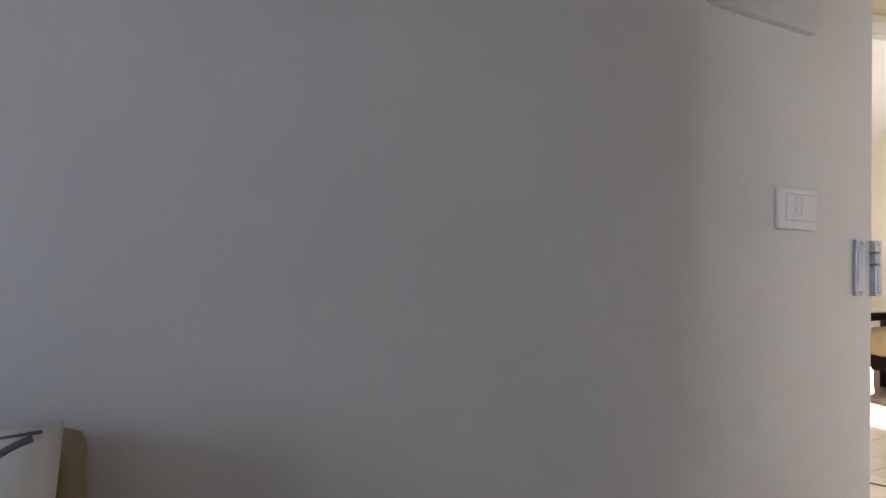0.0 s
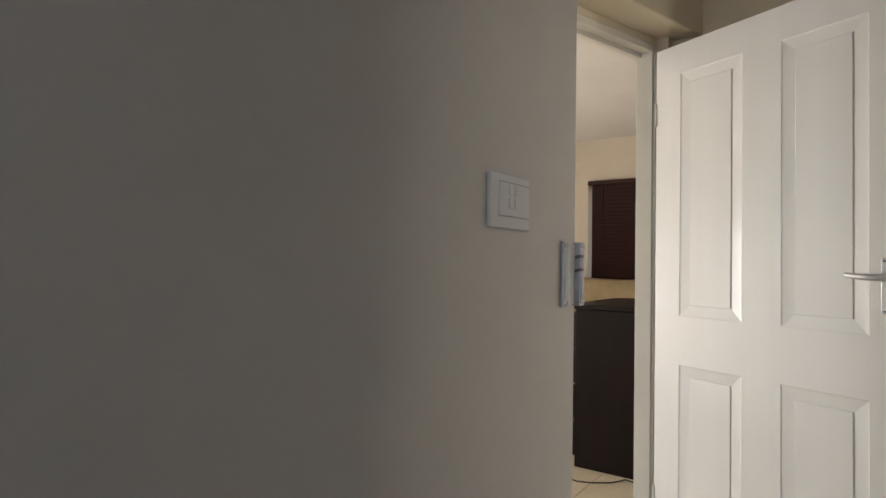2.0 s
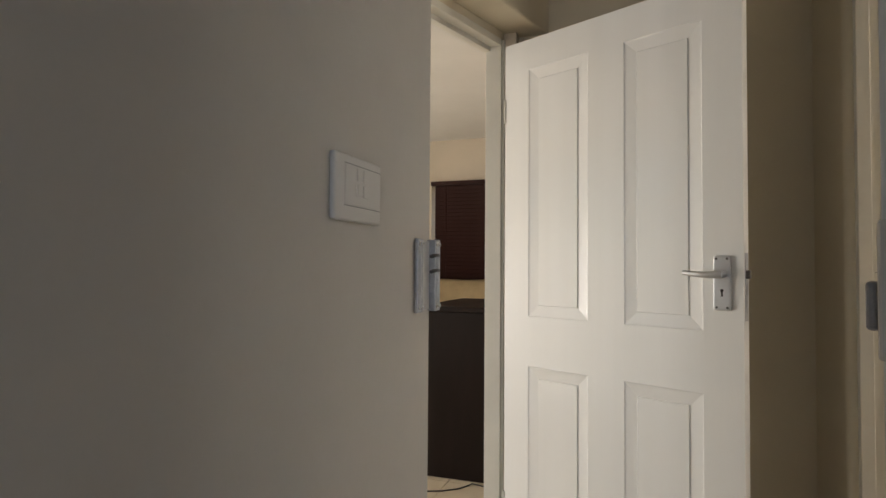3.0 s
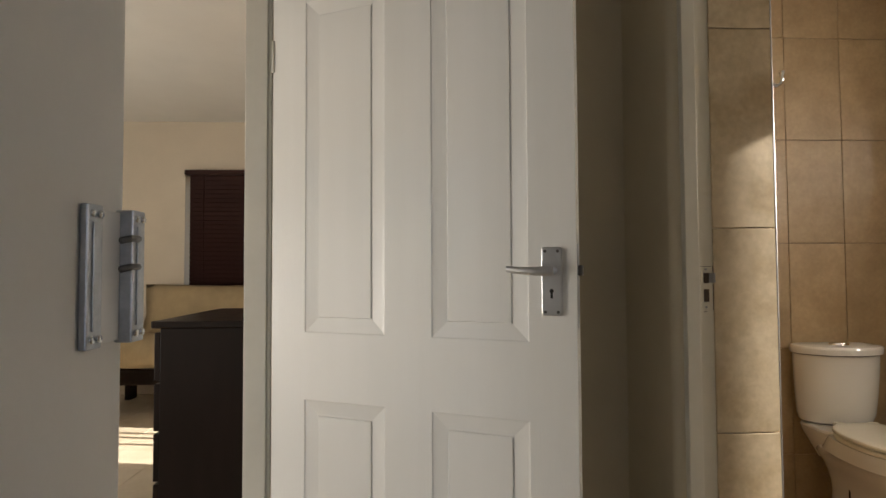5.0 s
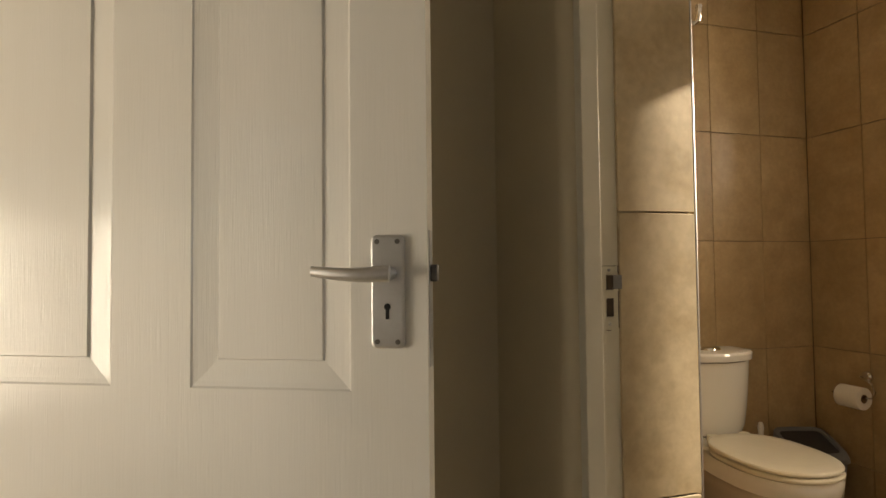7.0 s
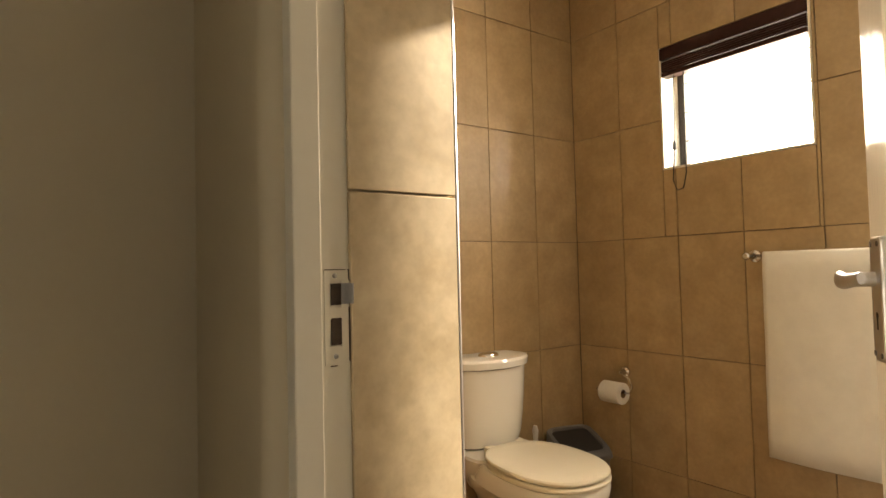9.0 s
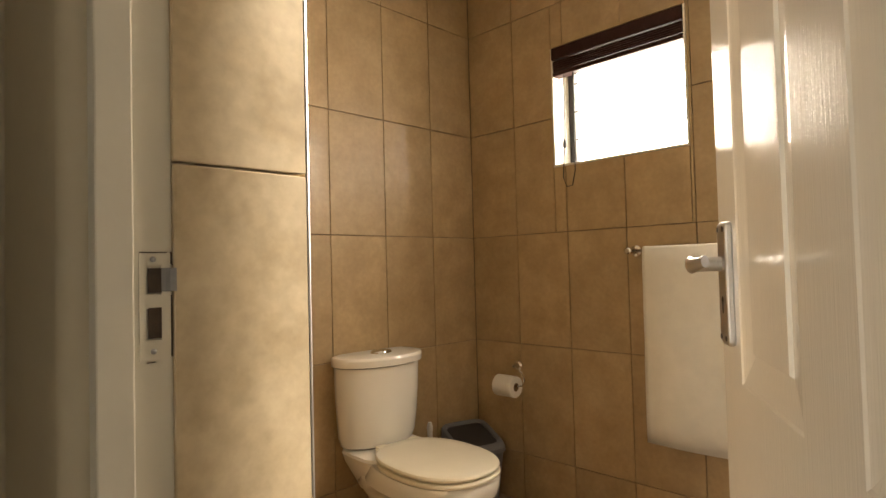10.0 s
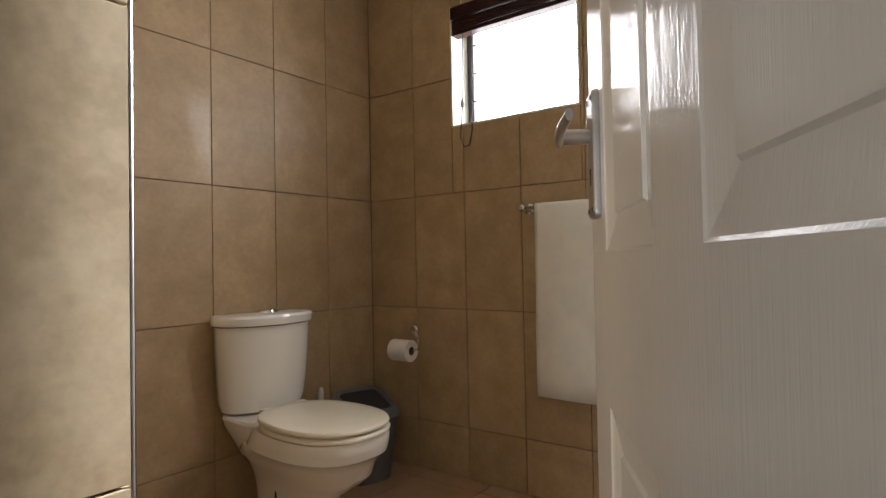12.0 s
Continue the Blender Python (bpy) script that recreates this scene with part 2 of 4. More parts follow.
wall("wall_passage_end", [(3.1, 3.2, 0.185, LW, 0, CEIL)], PASSAGE_PLASTER, "plain painted end wall of the passage")
# thick wall between passage and bathroom, pierced by the bathroom doorway
TX0, TX1 = 2.02, 2.775
def rounded_block(name, x0, x1, y0, y1, rad, mat, label):
    """Wall block whose corner at x0, y1 is a rounded plaster arris."""
    bm = bmesh.new()
    outline = [(x0, y0), (x1, y0), (x1, y1)]
    for i in range(8):
        a = math.pi / 2 + (math.pi / 2) * i / 7
        outline.append((x0 + rad + rad * math.cos(a), y1 - rad + rad * math.sin(a)))
    add_loft(bm, [[(x, y, z) for x, y in outline] for z in (0, CEIL)])
    ob = mesh_object(name, bm, mat, None, True)
    ob.modifiers.new("edges", "EDGE_SPLIT").split_angle = radians(35)
    return setting(ob, label)


rounded_block("wall_bath_nib", TX1, 4.09, -0.061, 0.19, 0.03, PASSAGE_PLASTER, "painted plaster wall with a rounded corner beside the bathroom door")
wall("wall_bath", [(1.70, TX0, -0.061, 0.185, 0, CEIL), (TX0, TX1, -0.061, 0.185, 2.02, CEIL)], PASSAGE_PLASTER,
     "painted plaster wall of the bathroom doorway")
wall("wall_lounge_east", [(1.60, 1.70, -1.95, 0.185, 0, CEIL)], LOUNGE_PLASTER, "plain plaster wall of the lounge")
wall("wall_lounge_west", [(-2.7, -2.6, -2.05, -0.86, 0, CEIL), (-2.7, -2.6, 0.66, LB, 0, CEIL), (-2.7, -2.6, -0.86, 0.66, 0, 0.72), (-2.7, -2.6, -0.86, 0.66, 2.08, CEIL)], LOUNGE_PLASTER, "plaster wall with a window opening")
wall("wall_lounge_south", [(-2.6, 1.7, -2.05, -1.95, 0, CEIL)], LOUNGE_PLASTER, "plain plaster wall of the lounge")
# bathroom shell
AX, WY = 4.06, -1.80
WX0, WX1, WZ0, WZ1 = 2.985, 3.575, 1.505, 2.03
QX0, QX1, QZ0, QZ1 = 2.447, 2.72, 1.20, 2.33   # unseen opening, added to throw light on the doorway tiles
wall("wall_bath_east", [(AX + 0.012, 4.09, -2.0, -0.061, 0, CEIL)], GROUT, "grouted backing of the tiled wall")
wall("wall_bath_south", [(WX1, 4.09, -2.0, WY - 0.012, 0, CEIL), (QX1, WX0, -2.0, WY - 0.012, 0, CEIL), (1.0, QX0, -2.0, WY - 0.012, 0, CEIL),
                         (WX0, WX1, -2.0, WY - 0.012, 0, WZ0), (WX0, WX1, -2.0, WY - 0.012, WZ1, CEIL),
                         (QX0, QX1, -2.0, WY - 0.012, 0, QZ0), (QX0, QX1, -2.0, WY - 0.012, QZ1, CEIL)], GROUT, "grouted backing of the tiled window wall")
wall("wall_bath_west", [(1.0, 1.1, -1.81, -0.061, 0, CEIL), (1.1, 1.7, -0.161, -0.061, 0, CEIL)], TILE, "tiled wall of the bathroom")
# bedroom shell
FX = 6.7
BZ0, BZ1 = 0.93, 2.0
wall("wall_bedroom_east", [(FX, FX + 0.2, LW, 1.75, 0, CEIL), (FX, FX + 0.2, 2.93, 4.1, 0, CEIL), (FX, FX + 0.2, 5.3, 5.5, 0, CEIL),
                           (FX, FX + 0.2, 1.75, 2.93, 0, BZ0), (FX, FX + 0.2, 1.75, 2.93, BZ1, CEIL), (FX, FX + 0.2, 4.1, 5.3, 0, 0.85), (FX, FX + 0.2, 4.1, 5.3, 2.1, CEIL)],
     BED_PLASTER, "sand-coloured plaster wall with two windows")
# the wide opening lies out of view, placed for the north lamp
wall("wall_bedroom_north", [(1.3, 1.5, 5.5, 5.6, 0, CEIL), (3.0, FX + 0.2, 5.5, 5.6, 0, CEIL), (1.5, 3.0, 5.5, 5.6, 0, 0.06), (1.5, 3.0, 5.5, 5.6, 2.1, CEIL)], BED_PLASTER, "sand-coloured plaster wall with a wide opening")
# the tall opening is added, unseen, to hold the west fill lamp
wall("wall_bedroom_west", [(1.3, 1.4, LB, 1.95, 0, CEIL), (1.3, 1.4, 3.35, 5.5, 0, CEIL), (1.3, 1.4, 1.95, 3.35, 0, 0.06), (1.3, 1.4, 1.95, 3.35, 1.9, CEIL)], BED_PLASTER, "sand-coloured plaster wall with a tall opening")
# ceilings and floor slab
wall("ceiling", [(-2.7, 1.7, -2.05, LB, CEIL, CEIL + 0.12), (1.7, 4.09, -2.0, LB, CEIL, CEIL + 0.12), (1.3, 6.9, LB, 5.6, CEIL, CEIL + 0.12)], CEILING, "smooth white painted ceiling")
wall("floor", [(-2.7, 6.9, -2.6, 5.6, -0.2, -0.012)], GROUT, "grout bed of the tiled floor")
wall("ground", [(-60, 60, -60, 60, -0.5, -0.2)], material("dry_ground", (0.2, 0.16, 0.11), 0.95, vary=0.15, scale=0.6, fine=20), "dry ground outside the house")
wall("floor_lounge", [(-2.7, 3.1, -2.6, 1.36, -0.011, 0.0)], FLOOR_TILE, "beige floor of lounge and passage")


# ---- doors and frames ----
def steel_frame(name, x0, x1, y0, y1, top, rebate_low, label, turn=Matrix(), narrow=False):
    """White pressed-steel frame in a wall along x; the rebate lies at the low-y or high-y side."""
    root = setting(empty(name, Matrix(), label, "door frame"), label)
    root["kind"] = "structure"
    ym = y0 + 0.042 if rebate_low else y1 - 0.042
    for side in (0, 1):
        bm = bmesh.new()
        s = 1 if side == 0 else -1
        xe = x0 if side == 0 else x1
        parts = ((y0, ym, 0.008 if rebate_low else 0.024), (ym, y1, 0.024 if rebate_low else 0.008))
        if side and narrow:
            parts = ((y0, y0 + 0.009, 0.010), (y0 + 0.009, y1, 0.024))
        for ya, yb, w in parts:
            a, b = sorted((xe - s * 0.004, xe + s * w))
            add_box(bm, a, b, ya, yb, 0, top, 0.002)
        if side == 0:
            bm.transform(turn)
        mesh_object("jamb", bm, FRAME_PAINT, root)
    bm = bmesh.new()
    for (ya, yb, w) in ((y0, ym, 0.008 if rebate_low else 0.024), (ym, y1, 0.024 if rebate_low else 0.008)):
        add_box(bm, x0 + 0.024, x1 - 0.024, ya, yb, top - w - 0.02, top, 0.002)
    bm.transform(turn)
    mesh_object("head", bm, FRAME_PAINT, root)
    return root


def panel_leaf(width, height, cols, rows, t=0.04):
    """Moulded four-panel leaf: recessed moulding and raised field on both faces. The hinge edge lies at u = 0."""
    bm = bmesh.new()
    us = sorted({0.0, width, *[c for p in cols for c in p]})
    zs = sorted({0.0, height, *[c for p in rows for c in p]})

    def face(pts):
        bm.faces.new([bm.verts.new(p) for p in pts])

    for side in (-1, 1):
        y = side * t / 2
        for u0, u1 in zip(us, us[1:]):
            for z0, z1 in zip(zs, zs[1:]):
                if (u0, u1) in cols and (z0, z1) in rows:
                    steps = ((0, 0), (0.003, 0.0018), (0.010, 0.003), (0.026, 0.005), (0.041, 0.0066), (0.0435, 0.003))
                    for (i0, d0), (i1, d1) in zip(steps, steps[1:]):
                        o = [(u0 + i0, z0 + i0), (u1 - i0, z0 + i0), (u1 - i0, z1 - i0), (u0 + i0, z1 - i0)]
                        q = [(u0 + i1, z0 + i1), (u1 - i1, z0 + i1), (u1 - i1, z1 - i1), (u0 + i1, z1 - i1)]
                        for k in range(4):
                            j = (k + 1) % 4
                            face([(o[k][0], y - side * d0, o[k][1]), (o[j][0], y - side * d0, o[j][1]), (q[j][0], y - side * d1, q[j][1]), (q[k][0], y - side * d1, q[k][1])])
                    face([(u, y - side * d1, z) for u, z in q])
                else:
                    face([(u0, y, z0), (u1, y, z0), (u1, y, z1), (u0, y, z1)])
    h = t / 2
    face([(0, -h, 0), (0, h, 0), (0, h, height), (0, -h, height)])
    face([(width, -h, 0), (width, h, 0), (width, h, height), (width, -h, height)])
    face([(0, -h, 0), (width, -h, 0), (width, h, 0), (0, h, 0)])
    face([(0, -h, height), (width, -h, height), (width, h, height), (0, h, height)])
    bmesh.ops.remove_doubles(bm, verts=bm.verts, dist=0.0001)
    return bm


def lever_handle(leaf, u, z, side, t=0.04, mat=SATIN):
    """Long-plate lever handle with four screws and a keyhole, on one face of a leaf; the lever points to the hinge."""
    y = side * t / 2
    bm = bmesh.new()
    outline = []
    for cx, cz, a0 in ((0.016, 0.0705, 0), (-0.016, 0.0705, 90), (-0.016, -0.0705, 180), (0.016, -0.0705, 270)):
        for k in range(5):
            a = radians(a0 + 90 * k / 4)
            outline.append((cx + 0.008 * math.cos(a), cz + 0.008 * math.sin(a)))
    rings = []
    for d, s in ((0.0, 1.0), (0.006, 1.0), (0.009, 0.93)):
        rings.append([(u + px * s, y + side * d, z - 0.025 + pz * (1 - (1 - s) * 0.35)) for px, pz in outline])
    add_loft(bm, rings)
    plate = mesh_object("handle_plate", bm, mat, leaf)
    plate.modifiers.new("soft", "BEVEL").width = 0.0015
    bm = bmesh.new()
    add_tube(bm, [(u + 0.004, y + side * 0.008, z), (u + 0.004, y + side * 0.04, z)], 0.0095, 14)
    path, rad = [], []
    for k in range(9):
        f = k / 8
        path.append((u + 0.012 - 0.108 * f, y + side * (0.044 + 0.004 * math.sin(f * math.pi)), z + 0.004 * f - 0.003 * math.sin(f * math.pi)))
        rad.append(0.0115 - 0.0045 * f)
    rings = []
    for p, r in zip(path, rad):
        rings.append([(p[0], p[1] + side * r * 0.62 * math.cos(a), p[2] + r * math.sin(a)) for a in [2 * math.pi * i / 12 for i in range(12)]])
    add_loft(bm, rings)
    mesh_object("lever", bm, mat, leaf, True).modifiers.new("edges", "EDGE_SPLIT").split_angle = radians(50)
    bm = bmesh.new()
    for sx in (-0.0145, 0.0145):
        for sz in (0.069, -0.069):
            add_tube(bm, [(u + sx, y + side * 0.007, z - 0.025 + sz), (u + sx, y + side * 0.0102, z - 0.025 + sz)], 0.0036, 10)
    mesh_object("screws", bm, STEEL_DARK, leaf)
    bm = bmesh.new()
    add_tube(bm, [(u, y + side * 0.0085, z - 0.046), (u, y + side * 0.0094, z - 0.046)], 0.0048, 12)
    add_box(bm, u - 0.0026, u + 0.0026, min(y + side * 0.0085, y + side * 0.0094), max(y + side * 0.0085, y + side * 0.0094), z - 0.063, z - 0.047)
    mesh_object("keyhole", bm, BLACK, leaf)


def panel_door(name, hinge, direction, width, height, cols, rows, handle_u, handle_z, label, lift=0.008):
    """A hinged door: the leaf runs from the hinge along direction (degrees from +x)."""
    root = empty(name, pose(hinge[0], hinge[1], lift, 0, 0, direction), label, "door")
    root["kind"] = "structure"
    leaf = mesh_object("leaf", panel_leaf(width, height, cols, rows), DOOR_PAINT, root)
    for side in (-1, 1):
        lever_handle(leaf, handle_u, handle_z, side)
    bm = bmesh.new()
    add_box(bm, width - 0.001, width + 0.0015, -0.011, 0.011, handle_z - 0.13, handle_z + 0.06)
    mesh_object("lock_faceplate", bm, ZINC, leaf)
    bm = bmesh.new()
    add_box(bm, width, width + 0.012, -0.007, 0.007, handle_z - 0.012, handle_z + 0.012, 0.003)
    mesh_object("latch_bolt", bm, STEEL_DARK, leaf)
    for hz in (0.22, height - 0.25):
        tube("hinge", [(0.0, -0.021, hz - 0.045), (0.0, -0.021, hz + 0.045)], 0.0045, FRAME_PAINT, leaf)
    return root


COLS = ((0.11, 0.356), (0.486, 0.732))
ROWS_ = ((0.2, 0.745), (0.925, 1.838))
steel_frame("door_frame_bedroom", BX0, BX1, 1.235, LB + 0.006, 1.995, True, "white enamelled steel door frame", SKEW, True)
panel_door("door_bedroom", (3.036, 1.218), math.degrees(math.atan2(-0.9066, -0.4235)), 0.842, 1.95, COLS, ROWS_, 0.787, 1.09,
           "white moulded four-panel door standing open with aluminium lever handle")
steel_frame("door_frame_bathroom", TX0, TX1 + 0.004, 0.092, 0.168, 2.02, True, "white enamelled steel door frame of the bathroom")
B_ANGLE = -60.0
panel_door("door_bathroom", (2.05, 0.125), B_ANGLE, 0.745, 1.97, ((0.1, 0.315), (0.43, 0.645)), ROWS_, 0.69, 1.07,
           "white moulded four-panel bathroom door standing half open")


def strike_plate(x, y, z):
    """Door-frame keep: a steel plate with a latch hole, a bolt hole and a curved lip."""
    root = empty("strike_plate", pose(x, y, z), "small steel strike plate set in the white door frame", "strike plate")
    bm = bmesh.new()
    add_box(bm, -0.0016, 0, -0.017, 0.013, 0.03, 0.042)
    add_box(bm, -0.0016, 0, -0.017, 0.013, -0.014, 0.0)
    add_box(bm, -0.0016, 0, -0.017, 0.013, -0.066, -0.046)
    for a, b in ((0.0, 0.03), (-0.046, -0.014)):
        add_box(bm, -0.0016, 0, 0.007, 0.013, a, b)
        add_box(bm, -0.0016, 0, -0.017, -0.008, a, b)
    mesh_object("plate", bm, FRAME_PAINT, root)
    bm = bmesh.new()
    add_box(bm, -0.0019, 0.0, -0.008, 0.0045, 0.002, 0.027)
    add_box(bm, -0.0019, 0.0, -0.008, 0.0045, -0.044, -0.013)
    mesh_object("holes", bm, HOLE, root)
    bm = bmesh.new()
    add_loft(bm, [[(-0.0022 - 0.006 * f * f, -0.008 - 0.013 * f, zz) for zz in (0.003, 0.027)] + [(-0.0004 - 0.006 * f * f, -0.008 - 0.013 * f, zz) for zz in (0.027, 0.003)] for f in (0, 0.3, 0.6, 0.85, 1)])
    mesh_object("lip", bm, GATE_GREY, root)
    bm = bmesh.new()
    for ya, yb, za, zb in ((-0.014, 0.012, 0.0425, 0.0435), (-0.0185, -0.0172, 0.031, 0.0435), (-0.0205, -0.0185, 0.030, 0.0312), (-0.0185, -0.0172, -0.064, -0.001), (-0.002, 0.006, -0.0685, -0.0675)):
        add_box(bm, -0.0019, 0, ya, yb, za, zb)
    mesh_object("rebate_gap", bm, HOLE, root)
    for zz in (0.036, -0.057):
        tube("screw", [(-0.0024, 0.0, zz), (-0.0008, 0.0, zz)], 0.003, ZINC, root)
    return root


strike_plate(2.7700, 0.113, 1.063)


# ---- lounge: switch, gate, keep, sofa, box ----
def light_switch(x, z):
    root = empty("light_switch", pose(x, LW, z), "white plastic light switch plate on the wall", "light switch")
    w, h = 0.165, 0.110
    bm = bmesh.new()
    add_box(bm, 0, w, -0.011, 0, 0, h, 0.0035, 3)
    mesh_object("cover", bm, SWITCH_PLASTIC, root)
    bm = bmesh.new()
    add_box(bm, 0.03, w - 0.02, -0.0128, -0.0105, 0.026, h - 0.016, 0.0008)
    mesh_object("insert", bm, SWITCH_PLASTIC, root)
    for i in range(2):
        for j in range(2):
            bm = bmesh.new()
            add_box(bm, 0.068 + 0.024 * i, 0.087 + 0.024 * i, -0.0148, -0.012, 0.042 + 0.027 * j, 0.064 + 0.027 * j, 0.0012)
            mesh_object("rocker", bm, SWITCH_PLASTIC, root)
    for zz in (0.0245, h - 0.0155):
        box("seam", 0.03, w - 0.004, -0.0115, -0.0108, zz, zz + 0.0012, GATE_GREY, root, 0)


light_switch(1.677, 1.19)


def gate_keep(z0, z1):
    """Galvanised channel on the wall's end that receives the folding gate's lock: two flanges and two pins."""
    root = empty("gate_strike_bracket", pose(0, 0, 0), "galvanised steel gate strike bracket screwed to the wall corner", "bracket")
    for x0, x1, ya in ((2.031, 2.062, 1.180), (2.106, 2.137, 1.168)):
        bm = bmesh.new()
        add_box(bm, x0, x1, ya, 1.1895, z0, z1, 0.002)
        add_box(bm, x0 + 0.009, x1 - 0.009, ya - 0.002, ya, z0 + 0.02, z1 - 0.02, 0.0008)
        mesh_object("flange", bm, ZINC, root)
        for zz in (z0 + 0.011, z1 - 0.011):
            for xx in (x0 + 0.008, x1 - 0.008):
                tube("screw", [(xx, ya - 0.003, zz), (xx, ya + 0.002, zz)], 0.0042, CHROME, root)
    box("back_plate", 2.0625, 2.1055, 1.183, 1.1895, z0 + 0.004, z1 - 0.004, SWITCH_PLASTIC, root, 0.001)
    for zz in (z0 + 0.092, z0 + 0.126):
        tube("pin", [(2.082, 1.170, zz - 0.003), (2.095, 1.165, zz), (2.110, 1.163, zz)], 0.0042, STEEL_DARK, root)
    return root


gate_keep(1.014, 1.176)


def folding_gate():
    """White trellis security gate, folded into a stack at the passage mouth."""
    ang = math.degrees(math.atan2(0.376 - 0.2, 1.9 - 1.745))
    root = empty("security_gate", pose(1.682, 0.222, 0, 0, 0, ang), "white folded trellis security gate with grey lock casing", "security gate")
    for k, u in enumerate((0.012, 0.045, 0.078, 0.111, 0.144, 0.177)):
        bm = bmesh.new()
        add_box(bm, u, u + 0.016, -0.012, 0.012, 0.02, 2.1, 0.002)
        mesh_object("upright", bm, GATE_PAINT if k != 5 else ZINC, root)
    bm = bmesh.new()
    add_box(bm, 0.205, 0.238, -0.02, 0.02, 0.02, 2.1, 0.003)
    mesh_object("leading_post", bm, GATE_PAINT, root)
    for k in range(9):
        z = 0.2 + 0.22 * k
        bm = bmesh.new()
        add_box(bm, 0.02, 0.2, 0.013, 0.016, z, z + 0.025, 0.001)
        mesh_object("lattice_strap", bm, GATE_PAINT, root)
    case = box("lock_case", 0.16, 0.243, -0.026, 0.026, 0.99, 1.185, BOX_PLASTIC, root, 0.008, 3)
    box("lid_seam", 0.175, 0.1775, -0.0268, -0.0255, 1.06, 1.15, BLACK, case, 0)
    box("lid_seam", 0.1775, 0.232, -0.0268, -0.0255, 1.147, 1.15, BLACK, case, 0)
    box("lock_cover", 0.243, 0.262, -0.016, 0.016, 1.03, 1.1, GATE_GREY, root, 0.007, 3)
    return root


folding_gate()


def wall_box(x0, x1, z0, z1, d, rad):
    """Shallow wall box, rounded corners, lid seam; the shadow below it is built in."""
    root = empty("wall_box_and_shadow", pose(0, LW, 0), "greyish plastic box high on the wall with its shadow built in", "electrical box")
    outline = []
    for cx, cz, a0 in ((x1 - rad, z1 - rad, 0), (x0 + rad, z1 - rad, 90), (x0 + rad, z0 + rad, 180), (x1 - rad, z0 + rad, 270)):
        for k in range(7):
            a = radians(a0 + 15 * k)
            outline.append((cx + rad * math.cos(a), cz + rad * math.sin(a)))
    mx, mz = (x0 + x1) / 2, (z0 + z1) / 2
    loft("cover", [[(mx + (x - mx) * q, -y, mz + (z - mz) * q) for x, z in outline] for y, q in ((0, 1), (d - 0.008, 1), (d, 0.97))], BOX_PLASTIC, root)
    box("lid_seam", x0 + 0.25, x1 - 0.02, -d - 0.001, -d + 0.002, z0 + 0.115, z0 + 0.118, GATE_GREY, root, 0)


# low slab, a little darker than the wall, takes in the shadow's outline
wall_box(1.385, 1.86, 1.725, 2.05, 0.014, 0.05)


def cushion(name, w, h, t, mat, m, label, category, parent=None):
    bm = bmesh.new()
    n = 14
    grid = {}
    for s in (-1, 1):
        for i in range(n + 1):
            for j in range(n + 1):
                a, b = 2 * i / n - 1, 2 * j / n - 1
                puff = max(0.0, (1 - abs(a) ** 2.6) * (1 - abs(b) ** 2.6)) ** 0.5
                sag = 1 - 0.07 * (1 - abs(a)) * abs(b) - 0.05 * (1 - abs(b)) * abs(a)
                wob = 0.05 * noise.noise((a * 1.7 + 3, b * 1.7, s))
                grid[s, i, j] = bm.verts.new((a * w / 2 * sag, s * t / 2 * puff * (1 + wob), b * h / 2 * sag))
        for i in range(n):
            for j in range(n):
                bm.faces.new([grid[s, i, j], grid[s, i + 1, j], grid[s, i + 1, j + 1], grid[s, i, j + 1]])
    bmesh.ops.remove_doubles(bm, verts=bm.verts, dist=0.0005)
    ob = mesh_object(name, bm, mat, parent, True, m)
    if not parent:
        tagged(ob, label, category)
    return ob


def lounge_sofa():
    root = empty("sofa", pose(-0.85, 0.88, 0), "tan upholstered sofa against the lounge wall", "sofa")
    box("base", -0.93, 0.93, -0.3, 0.28, 0.08, 0.30, TAN, root, 0.03, 3)
    box("seat", -0.88, 0.88, -0.31, 0.12, 0.30, 0.44, TAN, root, 0.05, 4)
    box("backrest", -0.93, 1.012, 0.15, 0.29, 0.30, 0.845, TAN, root, 0.025, 4)
    for x in (-0.85, 0.85):
        for y in (-0.25, 0.23):
            box("leg", x - 0.025, x + 0.025, y - 0.025, y + 0.025, 0, 0.08, WOOD, root)


lounge_sofa()
c = cushion("throw_cushion", 0.46, 0.44, 0.12, LINEN, pose(-0.08, 0.985, 0.668, -8, 0, 0), "white cushion with a slate piped curve on the sofa", "cushion")
tube("piping", [(0.205 - 0.085 * k / 8, -0.03 - 0.028 * k / 8, 0.208 - 0.02 * k / 8 - 0.06 * (k / 8) ** 2) for k in range(9)], 0.004, PIPING, c)
tube("piping", [(-0.21 + 0.42 * k / 12, -0.006, 0.212 - 0.014 * math.sin(math.pi * k / 12)) for k in range(13)], 0.002, PIPING, c)

# ---- bathroom: tiles ----
def tile_mesh(w, h, t=0.01):
    bm = bmesh.new()
    add_box(bm, 0.0015, w - 0.0015, -t, 0, 0.0015, h - 0.0015, 0.0012, 1)
    me = bpy.data.meshes.new("tile")
    bmesh.ops.recalc_face_normals(bm, faces=bm.faces)
    bm.to_mesh(me)
    bm.free()
    return me


ROW_Z = (0.0, 0.22, 0.72, 1.22, 1.72, 2.22, CEIL)
TILE_MESHES = {}


def lay(parent, w, h, m, mat):
    key = (round(w, 3), round(h, 3), mat.name)
    if key not in TILE_MESHES:
        TILE_MESHES[key] = tile_mesh(w, h)
        TILE_MESHES[key].materials.append(mat)
    ob = new("tile", TILE_MESHES[key])
    ob.matrix_basis = m
    ob.parent = parent
    return ob


